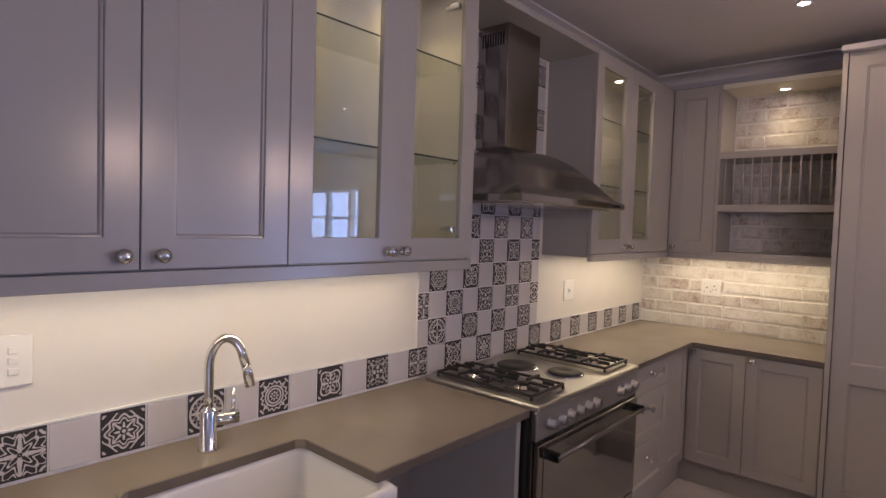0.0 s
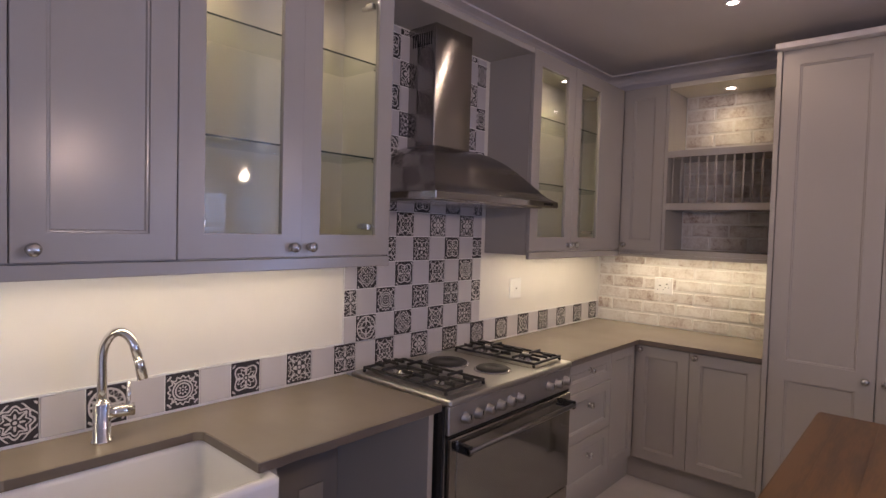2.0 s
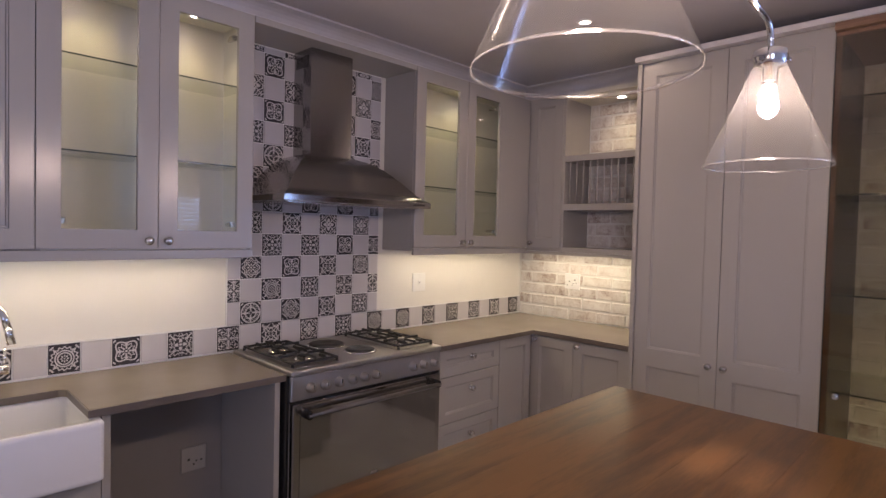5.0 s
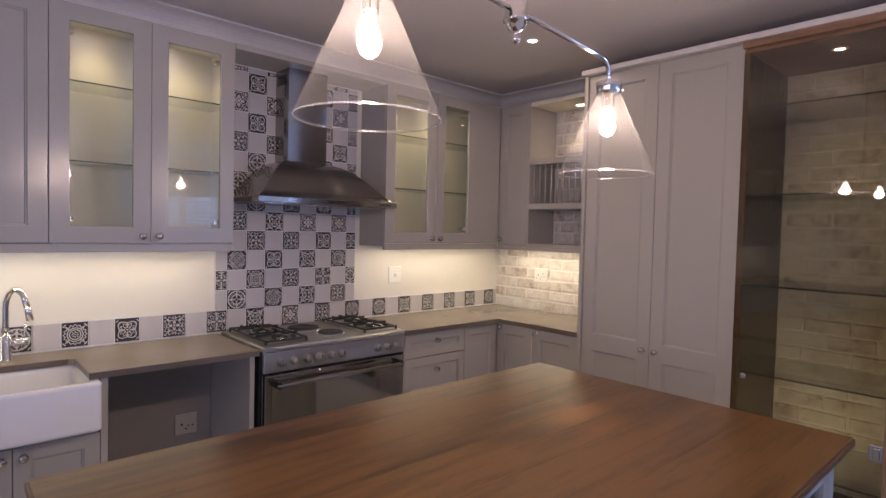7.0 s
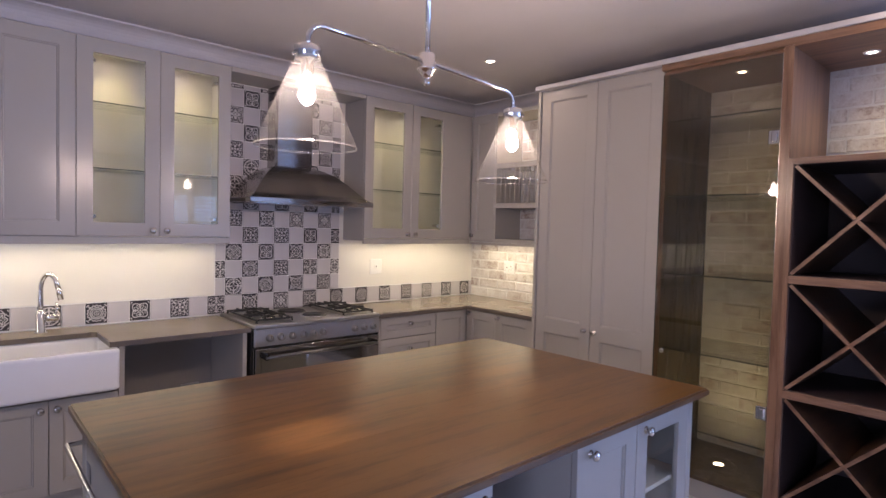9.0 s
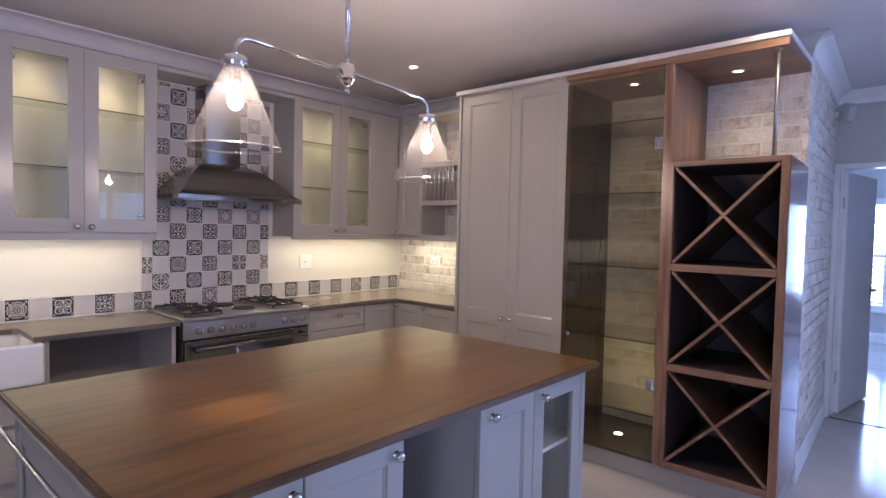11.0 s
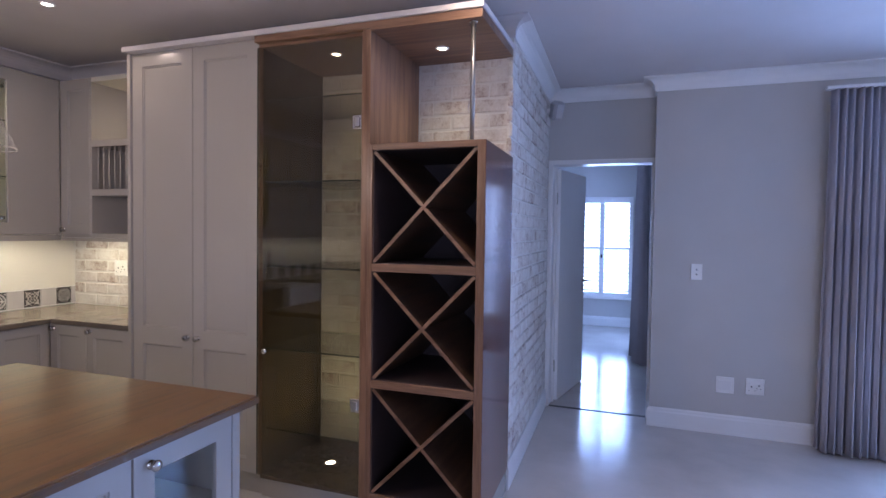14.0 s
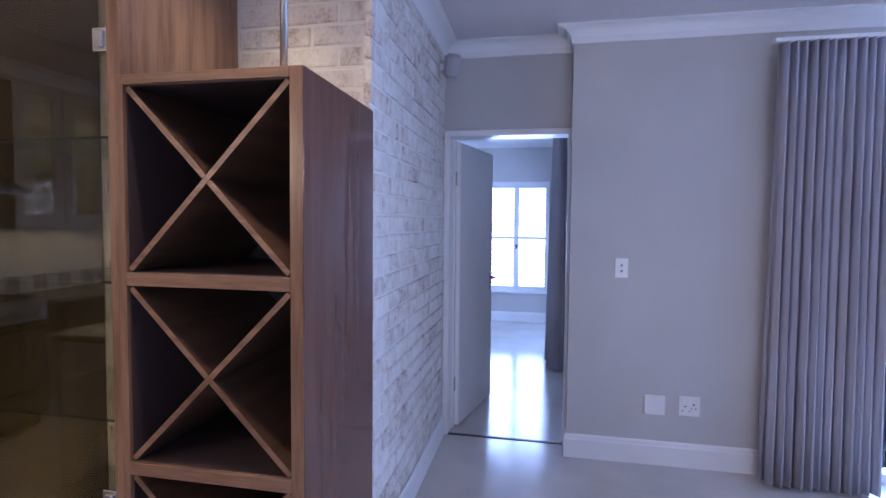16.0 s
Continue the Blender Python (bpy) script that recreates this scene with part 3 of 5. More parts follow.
def curtain(name, x0, x1, y, z0, z1, waves, depth, label, along='x', seed=1):
    rnd = random.Random(seed)
    bm = bmesh.new()
    n, rows = waves * 14, 7
    ph = [rnd.uniform(-0.5, 0.5) for _ in range(waves + 2)]
    am = [rnd.uniform(0.65, 1.15) for _ in range(waves + 2)]
    grid = []
    for j in range(rows + 1):
        v = j / rows
        row = []
        for i in range(n + 1):
            u = i / n
            k = int(u * waves)
            a = 2 * math.pi * u * waves + ph[k] * v * math.sin(math.pi * (u * waves - k)) * 1.2
            off = depth * (0.55 + 0.45 * v) * am[k] * (math.sin(a) + 0.25 * math.sin(2 * a)) * 0.5
            flare = 1 + 0.05 * v
            c = (x0 + x1) / 2 + ((x0 + (x1 - x0) * u) - (x0 + x1) / 2) * flare + 0.012 * v * math.sin(3 * a)
            z = z1 + (z0 - z1) * v
            row.append(bm.verts.new((c, y + off, z) if along == 'x' else (y + off, c, z)))
        grid.append(row)
    for a, b in zip(grid, grid[1:]):
        for i in range(n):
            bm.faces.new((a[i], a[i + 1], b[i + 1], b[i])).smooth = True
    t = thing(name, (((x0 + x1) / 2, y, z0) if along == 'x' else (y, (x0 + x1) / 2, z0)), label, "curtain")
    c = part("cloth", bm, CLOTH, t)
    s = c.modifiers.new("thick", 'SOLIDIFY')
    s.thickness = 0.003
    if along == 'x':
        part("curtain_rail", boxes((x0 - 0.03, 8.0, y - 0.035, y + 0.035, z1, z1 + 0.022, 0.003)), TRIM, t, "white ceiling curtain rail")
    else:
        part("curtain_rail", boxes((y - 0.02, y + 0.02, x0 - 0.05, x1 + 0.05, z1, z1 + 0.022, 0.003)), TRIM, t, "white curtain rail")
    return t


curtain("curtain", 5.37, 5.925, 6.86, 0.015, 2.50, 12, 0.13, "floor-length grey pleated curtain drawn beside the patio door")
curtain("curtain", 9.0, 9.95, 4.17, 0.015, 2.55, 6, 0.20, "long grey bedroom curtain drawn to one side", 'y', 3)

patio = tagged(new("door_2"), "white framed glass patio door, closed, daylight beyond", "patio door", kind="structure")
part("door_frame_bars", boxes((5.92, 5.98, 7.02, 7.12, 0, 2.2, 0.004), (7.99, 8.05, 7.02, 7.12, 0, 2.2, 0.004), (5.98, 7.99, 7.02, 7.12, 2.13, 2.2, 0.004), (5.98, 7.99, 7.02, 7.12, 0, 0.06, 0.004),
                          (6.62, 6.70, 7.02, 7.12, 0.06, 2.13, 0.004), (7.30, 7.38, 7.02, 7.12, 0.06, 2.13, 0.004), (5.98, 7.99, 7.03, 7.11, 1.62, 1.67, 0.003)), TRIM, patio)
gp = part("glass_pane", boxes((5.98, 7.99, 7.068, 7.074, 0.06, 2.13)), CLEAR, patio, "clear glass")
gp.visible_shadow = False
win_e = shutter_window("window_2", -6.0, -4.6, 0, 0.85, 2.15, "white window with open shutters")
win_e.matrix_basis = Matrix.Translation((8.38, 0, 0)) @ Matrix.Rotation(radians(-90), 4, 'Z')
# outside the patio: hedge and a white gabled house
hedge = bmesh.new()
rnd = random.Random(5)
for i in range(900):
    c = Vector((rnd.uniform(5.0, 15.0), 13.0 + rnd.uniform(-0.5, 0.5), rnd.uniform(-0.2, 0.9) + 0.25 * math.sin(i)))
    a = Vector((rnd.uniform(-1, 1), rnd.uniform(-1, 1), rnd.uniform(-1, 1))).normalized() * 0.16
    b = a.cross(Vector((rnd.uniform(-1, 1), rnd.uniform(-1, 1), rnd.uniform(-1, 1))).normalized()) * 0.7
    hedge.faces.new([hedge.verts.new(p) for p in (c - a, c - b, c + a, c + b)])
tagged(part("hedge", hedge, paint("hedge_leaves", (0.06, 0.11, 0.03), 0.6)), "green garden hedge outside the patio door", "hedge", kind="stuff")
house = thing("house", (13, 30, -0.2), "white gabled house across the garden", "house")
part("house_wall", boxes((8.5, 17.5, 27, 34, -0.2, 3.2)), WALLW, house)
rf = bmesh.new()
vs = [rf.verts.new(p) for p in ((8.2, 26.7, 3.2), (17.8, 26.7, 3.2), (13, 26.7, 5.4), (8.2, 34, 3.2), (17.8, 34, 3.2), (13, 34, 5.4))]
for f in ((0, 1, 2), (5, 4, 3), (0, 2, 5, 3), (1, 4, 5, 2), (0, 3, 4, 1)):
    rf.faces.new([vs[i] for i in f])
part("roof", rf, paint("slate_roof", (0.09, 0.10, 0.12), 0.7), house)


# ---- wall cabinets over the counter ----
FX = facing(EAST, 0.278)      # back of the doors
BOT, TOP = 1.44, 2.52


def wall_unit(y0, y1, label, lined=False):
    t = thing("wall_cabinet", (0.14, (y0 + y1) / 2, BOT), label, "cabinet", "wall cabinets")
    th = 0.018
    part("side_panel", boxes((0.003, 0.277, y0, y0 + th, BOT - 0.02, TOP)), PAINT, t)
    part("side_panel", boxes((0.003, 0.277, y1 - th, y1, BOT - 0.02, TOP)), PAINT, t)
    part("top_panel", boxes((0.003, 0.277, y0 + th, y1 - th, TOP - 0.022, TOP)), INSIDE if lined else PAINT, t)
    part("bottom_panel", boxes((0.003, 0.277, y0 + th, y1 - th, BOT - 0.02, BOT)), INSIDE if lined else PAINT, t)
    if lined:
        part("back_panel", boxes((0.003, 0.012, y0 + th, y1 - th, BOT, TOP - 0.022)), INSIDE, t, "cream inner back")
        part("lining", boxes((0.012, 0.275, y0 + th, y0 + th + 0.003, BOT, TOP - 0.022)), INSIDE, t, "cream inner side")
        part("lining", boxes((0.012, 0.275, y1 - th - 0.003, y1 - th, BOT, TOP - 0.022)), INSIDE, t, "cream inner side")
        for z in (1.815, 2.18):
            s = part("glass_shelf", boxes((0.014, 0.262, y0 + th + 0.004, y1 - th - 0.004, z, z + 0.006)), SHELFG, t, "clear glass shelf")
            part("shelf_edge", boxes((0.2622, 0.2634, y0 + th + 0.004, y1 - th - 0.004, z, z + 0.006)), GLASSEDGE, s)
            for yy in (y0 + th + 0.010, y1 - th - 0.010):
                part("shelf_pin", lathe(bmesh.new(), ((0.004, -0.008), (0.004, 0.0)), (0.22, yy, z), 'z', 8), NICKEL, s)
    return t


RUN = [(0.58 - 0.405 * k, 0.985 - 0.405 * k, 0.945 - 0.405 * k if k % 2 == 0 else 0.625 - 0.405 * k) for k in range(8)]
for a, b, kn in RUN + [(0.985, 1.39, 1.03), (1.39, 1.80, 1.76), (1.80, 2.19, 1.845)]:
    u = wall_unit(a, b, "taupe painted wall cabinet with a solid shaker door")
    add_door(u, FX, a, b, BOT, TOP, (kn, 1.475))
for a, b in ((2.19, 3.02), (4.035, 5.16)):
    mid = 2.605 if a < 3 else 4.487
    edges = (a + 0.085, b - 0.085 if a < 3 else 4.80)
    u = wall_unit(a, b, "taupe wall cabinet with glazed doors and lit glass shelves", True)
    ajar = Matrix.Translation((0.278, a, 0)) @ Matrix.Rotation(radians(-1.5 if a < 3 else 0), 4, 'Z') @ Matrix.Translation((-0.278, -a, 0))
    add_door(u, ajar @ FX, a, mid, BOT, TOP, (mid - 0.038, 1.475), stile=0.078, glazed=True)
    add_door(u, FX, mid, b, BOT, TOP, (mid + 0.038, 1.475), stile=0.078, glazed=True, right=0.075 if a < 3 else 0.345)
    for yy in edges:
        for zz in (1.55, 2.40):
            part("cabinet_hinge", boxes((0.235, 0.276, yy - 0.012, yy + 0.012, zz - 0.012, zz + 0.012, 0.003), (0.205, 0.235, yy - 0.006, yy + 0.006, zz - 0.008, zz + 0.008, 0.002)), NICKEL, u, "small steel hinge")
for x, y in ((0.14, 2.40), (0.14, 2.81), (0.14, 4.25), (0.14, 4.64)):
    downlight((x, y, TOP - 0.0225), r=0.026)
# light pelmets, bridge over the hood
pel = thing("light_pelmet", (0.27, 1.8, 1.40), "taupe pelmet strip hiding the light under the wall cabinets", "pelmet")
part("strip", boxes((0.280, 0.301, -2.255, 3.02, 1.398, 1.437, 0.002)), PAINT, pel)
pel = thing("light_pelmet", (0.27, 4.6, 1.40), "taupe pelmet strip hiding the light under the wall cabinets", "pelmet")
part("strip", boxes((0.280, 0.301, 4.035, 5.159, 1.398, 1.437, 0.002)), PAINT, pel)
pel = thing("light_pelmet", (0.9, 5.19, 1.40), "taupe pelmet strip hiding the light under the wall cabinets", "pelmet")
part("strip", boxes((0.3015, 1.25, 5.159, 5.180, 1.398, 1.4185, 0.002)), PAINT, pel)
bridge = thing("bridge_panel", (0.15, 3.53, 2.48), "taupe panel bridging the wall cabinets over the hood", "panel")
part("soffit", boxes((0.003, 0.279, 3.02, 4.035, 2.495, TOP)), PAINT, bridge)
part("front_strip", boxes((0.279, 0.300, 3.022, 4.033, 2.490, TOP, 0.002)), PAINT, bridge)

# corner cabinet and open plate rack
FS = facing(SOUTH, 5.182)
u = thing("corner_cabinet", (0.44, 5.34, BOT), "narrow taupe corner wall cabinet with a shaker door", "cabinet", "wall cabinets")
part("body", boxes((0.281, 0.585, 5.183, 5.497, BOT - 0.02, TOP)), PAINT, u)
add_door(u, FS, 0.302, 0.585, BOT, TOP, (0.335, 1.475), stile=0.07)
rack = thing("plate_rack", (0.92, 5.34, BOT), "open taupe plate rack with upright dowels and a lit top shelf", "plate rack")
x0, x1 = 0.586, 1.252
part("side_panel", boxes((x0, x0 + 0.02, 5.16, 5.495, BOT - 0.02, TOP, 0.001)), PAINT, rack)
part("side_panel", boxes((x1 - 0.02, x1, 5.16, 5.495, BOT - 0.02, TOP, 0.001)), PAINT, rack)
part("top_panel", boxes((x0 + 0.02, x1 - 0.02, 5.16, 5.495, 2.49, TOP, 0.001)), INSIDE, rack)
for nm, z0, z1 in (("bottom_panel", 1.42, 1.452), ("shelf", 1.711, 1.755), ("shelf", 2.047, 2.09)):
    part(nm, boxes((x0 + 0.02, x1 - 0.02, 5.16, 5.495, z0, z1, 0.002)), PAINT, rack)
rod = mesh_of("dowel", lathe(bmesh.new(), ((0.006, 0), (0.006, 0.292)), (0, 0, 0), 'z', 10), PAINT)
for k in range(12):
    d = new("dowel", rod)
    d.parent, d.matrix_parent_inverse = rack, rack.matrix_basis.inverted()
    d.location = (x0 + 0.048 + k * 0.0515, 5.19, 1.755)
downlight((0.915, 5.35, 2.49), r=0.03)

# ---- base cabinets ----
BX = facing(EAST, 0.528)
drawers = thing("drawer_unit", (0.28, 4.3, 0), "taupe base unit with three shaker drawers", "drawer unit", "base cabinets")
part("body", boxes((0.003, 0.527, 4.00, 4.565, 0.13, 0.868)), PAINT, drawers)
for v0, v1 in ((0.15, 0.425), (0.428, 0.70), (0.703, 0.862)):
    d = add_door(drawers, BX, 4.03, 4.565, v0, v1, (4.30, (v0 + v1) / 2 + 0.045 if v1 - v0 > 0.2 else (v0 + v1) / 2 + 0.02), name="drawer_front", stile=0.055)
part("side_filler", boxes((0.527, 0.548, 4.00, 4.028, 0.13, 0.868, 0.001)), PAINT, drawers)
corner = thing("corner_base_cabinet", (0.4, 5.1, 0), "taupe corner base cabinet with two shaker doors", "cabinet", "base cabinets")
part("body", boxes((0.003, 0.527, 4.567, 5.497, 0.13, 0.868), (0.5275, 1.254, 4.926, 5.497, 0.13, 0.868)), PAINT, corner)
add_door(corner, BX, 4.567, 4.898, 0.15, 0.862, None, name="fixed_panel", stile=0.06)
BS = facing(SOUTH, 4.925)
add_door(corner, BS, 0.552, 0.875, 0.15, 0.862, (0.585, 0.835), stile=0.065)
add_door(corner, BS, 0.875, 1.253, 0.15, 0.862, (0.91, 0.835), stile=0.065)
part("plinth", boxes((0.49, 0.505, 4.0, 4.958, 0, 0.13)), PAINT, corner)
part("plinth", boxes((0.505, 1.254, 4.958, 4.973, 0, 0.13)), PAINT, corner)

sinkcab = thing("sink_cabinet", (0.28, 2.05, 0), "taupe base cabinet with two doors under the sink", "cabinet", "base cabinets")
part("body", boxes((0.003, 0.527, 1.735, 2.345, 0.13, 0.635)), PAINT, sinkcab)
part("side_panel", boxes((0.003, 0.548, 2.346, 2.374, 0.0, 0.868, 0.001)), PAINT, sinkcab)
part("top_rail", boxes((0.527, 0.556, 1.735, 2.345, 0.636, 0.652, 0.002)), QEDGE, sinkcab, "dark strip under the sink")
for a, b, kn in ((1.735, 2.04, 2.005), (2.04, 2.345, 2.075)):
    add_door(sinkcab, BX, a, b, 0.15, 0.63, (kn, 0.585), stile=0.06)
part("plinth", boxes((0.47, 0.485, -2.51, 2.346, 0, 0.13)), PAINT, sinkcab)
for a in (1.127, 0.52, -0.087, -0.694, -1.301, -1.908, -2.515):
    bc = thing("base_cabinet", (0.28, a + 0.3, 0), "taupe base cabinet with two shaker doors", "cabinet", "base cabinets")
    part("body", boxes((0.003, 0.527, a, a + 0.606, 0.13, 0.868)), PAINT, bc)
    add_door(bc, BX, a, a + 0.303, 0.15, 0.862, (a + 0.268, 0.82))
    add_door(bc, BX, a + 0.303, a + 0.606, 0.15, 0.862, (a + 0.338, 0.82))
tagged(part("end_panel", boxes((0.003, 0.548, 3.012, 3.038, 0.0, 0.868, 0.001)), PAINT), "taupe end panel between the appliance bay and the cooker", "panel")
# Board added over the wall; the bay's shade is put into its grey.
tagged(part("bay_shade_board", boxes((0.0005, 0.012, 2.376, 3.010, 0.0, 0.866, 0.001)), paint("bay_shade_grey", (0.26, 0.235, 0.225), 0.8)), "grey board added at the back of the empty appliance bay, shade in its colour", "panel")

# worktop in two runs, with a square cut-out for the sink
top = thing("worktop", (0.3, 2.0, 0.868), "taupe quartz worktop with a dark edge", "worktop", "worktops")
ZT, Z0 = 0.897, 0.868
part("slab", lattice((0.002, 0.228, 0.575), (-2.498, 1.775, 2.30, 3.05), [(1, 1)], Z0, ZT, 0.0015), QUARTZ, top)
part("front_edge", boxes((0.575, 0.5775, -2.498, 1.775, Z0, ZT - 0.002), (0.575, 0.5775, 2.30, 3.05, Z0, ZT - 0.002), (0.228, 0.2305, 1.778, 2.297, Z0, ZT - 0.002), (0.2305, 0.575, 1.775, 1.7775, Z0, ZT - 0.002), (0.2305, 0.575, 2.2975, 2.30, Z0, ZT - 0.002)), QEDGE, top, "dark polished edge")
for yc, s in ((2.2998, -1), (1.7752, 1)):
    fb = bmesh.new()
    rim = [(0.2282, yc)] + [(0.2282 + 0.04 * (1 - math.cos(t)), yc + s * 0.04 * (1 - math.sin(t))) for t in [radians(15 * k) for k in range(7)]]
    low, high = ([fb.verts.new((x, y, zz)) for x, y in rim] for zz in (Z0 + 0.001, ZT))
    fb.faces.new(high if s > 0 else high[::-1])
    fb.faces.new(low[::-1] if s > 0 else low)
    for i in range(len(rim)):
        fb.faces.new((low[i], low[(i + 1) % len(rim)], high[(i + 1) % len(rim)], high[i]))
    bmesh.ops.recalc_face_normals(fb, faces=fb.faces)
    part("rounded_corner", fb, QUARTZ, top)
top2 = thing("worktop", (0.3, 4.9, 0.868), "taupe quartz corner worktop with a dark edge", "worktop", "worktops")
part("slab", lattice((0.002, 0.575, 1.254), (3.985, 4.890, 5.481), [(1, 0)], Z0, ZT, 0.0015), QUARTZ, top2)
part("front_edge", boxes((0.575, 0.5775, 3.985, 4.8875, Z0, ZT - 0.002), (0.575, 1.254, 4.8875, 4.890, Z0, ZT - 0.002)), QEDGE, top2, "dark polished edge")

# ---- sink and tap ----
sink = thing("belfast_sink", (0.4, 2.04, 0.652), "white glazed ceramic butler sink with a deep apron front", "sink")

def trough(x0, x1, y0, y1, z0, z1, w, base, e):
    """An open-topped trough with rounded corners."""
    bm = bmesh.new()

    def ring(a, b, c, d, z, r):
        pts = []
        for cx, cy, s in ((b - r, d - r, 0), (a + r, d - r, 90), (a + r, c + r, 180), (b - r, c + r, 270)):
            for k in range(5):
                t = radians(s + k * 22.5)
                pts.append(bm.verts.new((cx + r * math.cos(t), cy + r * math.sin(t), z)))
        return pts
    rings = [ring(x0 + 0.01, x1 - 0.01, y0 + 0.01, y1 - 0.01, z0, 0.02), ring(x0, x1, y0, y1, z0 + 0.01, 0.02), ring(x0, x1, y0, y1, z0 + 0.02, 0.02), ring(x0, x1, y0, y1, z1 - e - 0.01, 0.02), ring(x0, x1, y0, y1, z1 - e, 0.02), ring(x0 + e, x1 - e, y0 + e, y1 - e, z1, 0.018),
             ring(x0 + w - e, x1 - w + e, y0 + w - e, y1 - w + e, z1, 0.03), ring(x0 + w, x1 - w, y0 + w, y1 - w, z1 - e, 0.03), ring(x0 + w, x1 - w, y0 + w, y1 - w, z1 - e - 0.012, 0.03), ring(x0 + w, x1 - w, y0 + w, y1 - w, base + 0.042, 0.03), ring(x0 + w, x1 - w, y0 + w, y1 - w, base + 0.03, 0.03), ring(x0 + w + 0.008, x1 - w - 0.008, y0 + w + 0.008, y1 - w - 0.008, base + 0.009, 0.03),
             ring(x0 + w + 0.025, x1 - w - 0.025, y0 + w + 0.025, y1 - w - 0.025, base, 0.03)]
    for p, q in zip(rings, rings[1:]):
        for i in range(20):
            bm.faces.new((p[i], p[(i + 1) % 20], q[(i + 1) % 20], q[i])).smooth = True
    bm.faces.new(rings[0][::-1])
    bm.faces.new(rings[-1])
    return bm


part("basin", trough(0.195, 0.628, 1.742, 2.338, 0.653, 0.866, 0.032, 0.685, 0.008), CERAMIC, sink)
part("drain", lathe(bmesh.new(), ((0.038, 0.0), (0.038, 0.003), (0.03, 0.004), (0.001, 0.002)), (0.40, 2.04, 0.685), 'z', 20), CHROME, sink)

tap = thing("kitchen_tap", (0.124, 2.052, ZT), "chrome swan-neck mixer tap behind the sink", "tap")
part("base", lathe(bmesh.new(), ((0.028, 0), (0.028, 0.006), (0.0235, 0.010), (0.0235, 0.115), (0.021, 0.120), (0.014, 0.124), (0.013, 0.13)), (0.124, 2.052, ZT), 'z', 24), CHROME, tap)
dx, dy = 0.72, 0.69
arc = [(0.124, 2.052, ZT + h) for h in (0.12, 0.16, 0.20, 0.242)]
R = 0.050
for k in range(1, 15):
    a = math.pi * 0.80 * k / 14
    o = R - R * math.cos(a)
    arc.append((0.124 + dx * o, 2.052 + dy * o, ZT + 0.242 + R * math.sin(a) * 1.7))
o = arc[-1]
arc += [(o[0] + dx * 0.014, o[1] + dy * 0.014, o[2] - 0.045)]
part("neck", tube(bmesh.new(), arc, 0.0135, 14), CHROME, tap)
e = arc[-1]
part("nozzle", tube(bmesh.new(), [e, (e[0] + dx * 0.004, e[1] + dy * 0.004, e[2] - 0.012), (e[0] + dx * 0.013, e[1] + dy * 0.013, e[2] - 0.058)], 0.0146, 14), CHROME, tap)
part("valve", tube(bmesh.new(), [(0.124, 2.06, ZT + 0.085), (0.14, 2.135, ZT + 0.085)], 0.019, 16), CHROME, tap)
part("lever", tube(bmesh.new(), [(0.137, 2.118, ZT + 0.095), (0.135, 2.122, ZT + 0.13), (0.128, 2.124, ZT + 0.168)], 0.0055, 10), CHROME, tap)

# ---- cooker ----
ck = thing("range_cooker", (0.3, 3.52, 0), "stainless steel range cooker with gas burners and hotplates", "cooker")
Y0, Y1 = 3.062, 3.978
part("body", boxes((0.06, 0.585, Y0, Y1, 0.10, 0.888, 0.003)), STEEL, ck)
part("side_trim", boxes((0.03, 0.583, Y0 - 0.012, Y0 - 0.0005, 0.10, 0.88)), BLACK, ck, "black cooker side")
part("plinth", boxes((0.10, 0.54, Y0 + 0.02, Y1 - 0.02, 0.02, 0.10)), BLACK, ck)
for yy in (Y0 + 0.06, Y1 - 0.06):
    part("foot", lathe(bmesh.new(), ((0.018, 0), (0.018, 0.03)), (0.52, yy, 0), 'z', 10), BLACK, ck)
part("hob_plate", boxes((0.03, 0.612, Y0 - 0.004, Y1 + 0.004, 0.888, 0.912, 0.006)), STEELY, ck, "brushed steel hob top")
pan = bmesh.new()
box(pan, 0, 0.018, Y0, Y1, 0.775, 0.886, 0.004)
bmesh.ops.transform(pan, matrix=Matrix.Translation((0.586, 0, 0)), verts=pan.verts)
panel = part("control_panel", pan, STEELP, ck)
for y in (3.156, 3.232, 3.308, 3.384, 3.456, 3.526, 3.772, 3.847, 3.922):
    k = part("dial", lathe(bmesh.new(), ((0.024, 0), (0.024, 0.005), (0.021, 0.006), (0.019, 0.028), (0.016, 0.031), (0.001, 0.0315)), (0.604, y, 0.826), 'x', 20), DIALM, panel, "steel control knob")
    part("dial_mark", boxes((0.634, 0.6365, y - 0.002, y + 0.002, 0.826, 0.844)), BLACK, k)
dr = part("oven_door", boxes((0.586, 0.612, Y0 + 0.004, Y1 - 0.004, 0.292, 0.762, 0.004)), STEEL, ck)
part("oven_glass", boxes((0.612, 0.6145, Y0 + 0.04, Y1 - 0.04, 0.315, 0.755)), DARKGLASS, dr, "dark glass oven window")
part("maker_plate", boxes((0.6146, 0.616, 3.50, 3.54, 0.335, 0.347)), DIALM, dr, "small plain badge")
part("door_gap", boxes((0.586, 0.600, Y0, Y1, 0.763, 0.774)), BLACK, ck)
part("oven_handle", tube(bmesh.new(), [(0.662, Y0 + 0.05, 0.718), (0.662, Y1 - 0.05, 0.718)], 0.0105, 12), HANDLEM, dr, "dark steel bar handle")
for y in (Y0 + 0.06, Y1 - 0.06):
    part("handle_bracket", boxes((0.613, 0.668, y - 0.010, y + 0.010, 0.700, 0.738, 0.004)), BLACK, dr, "black bracket")
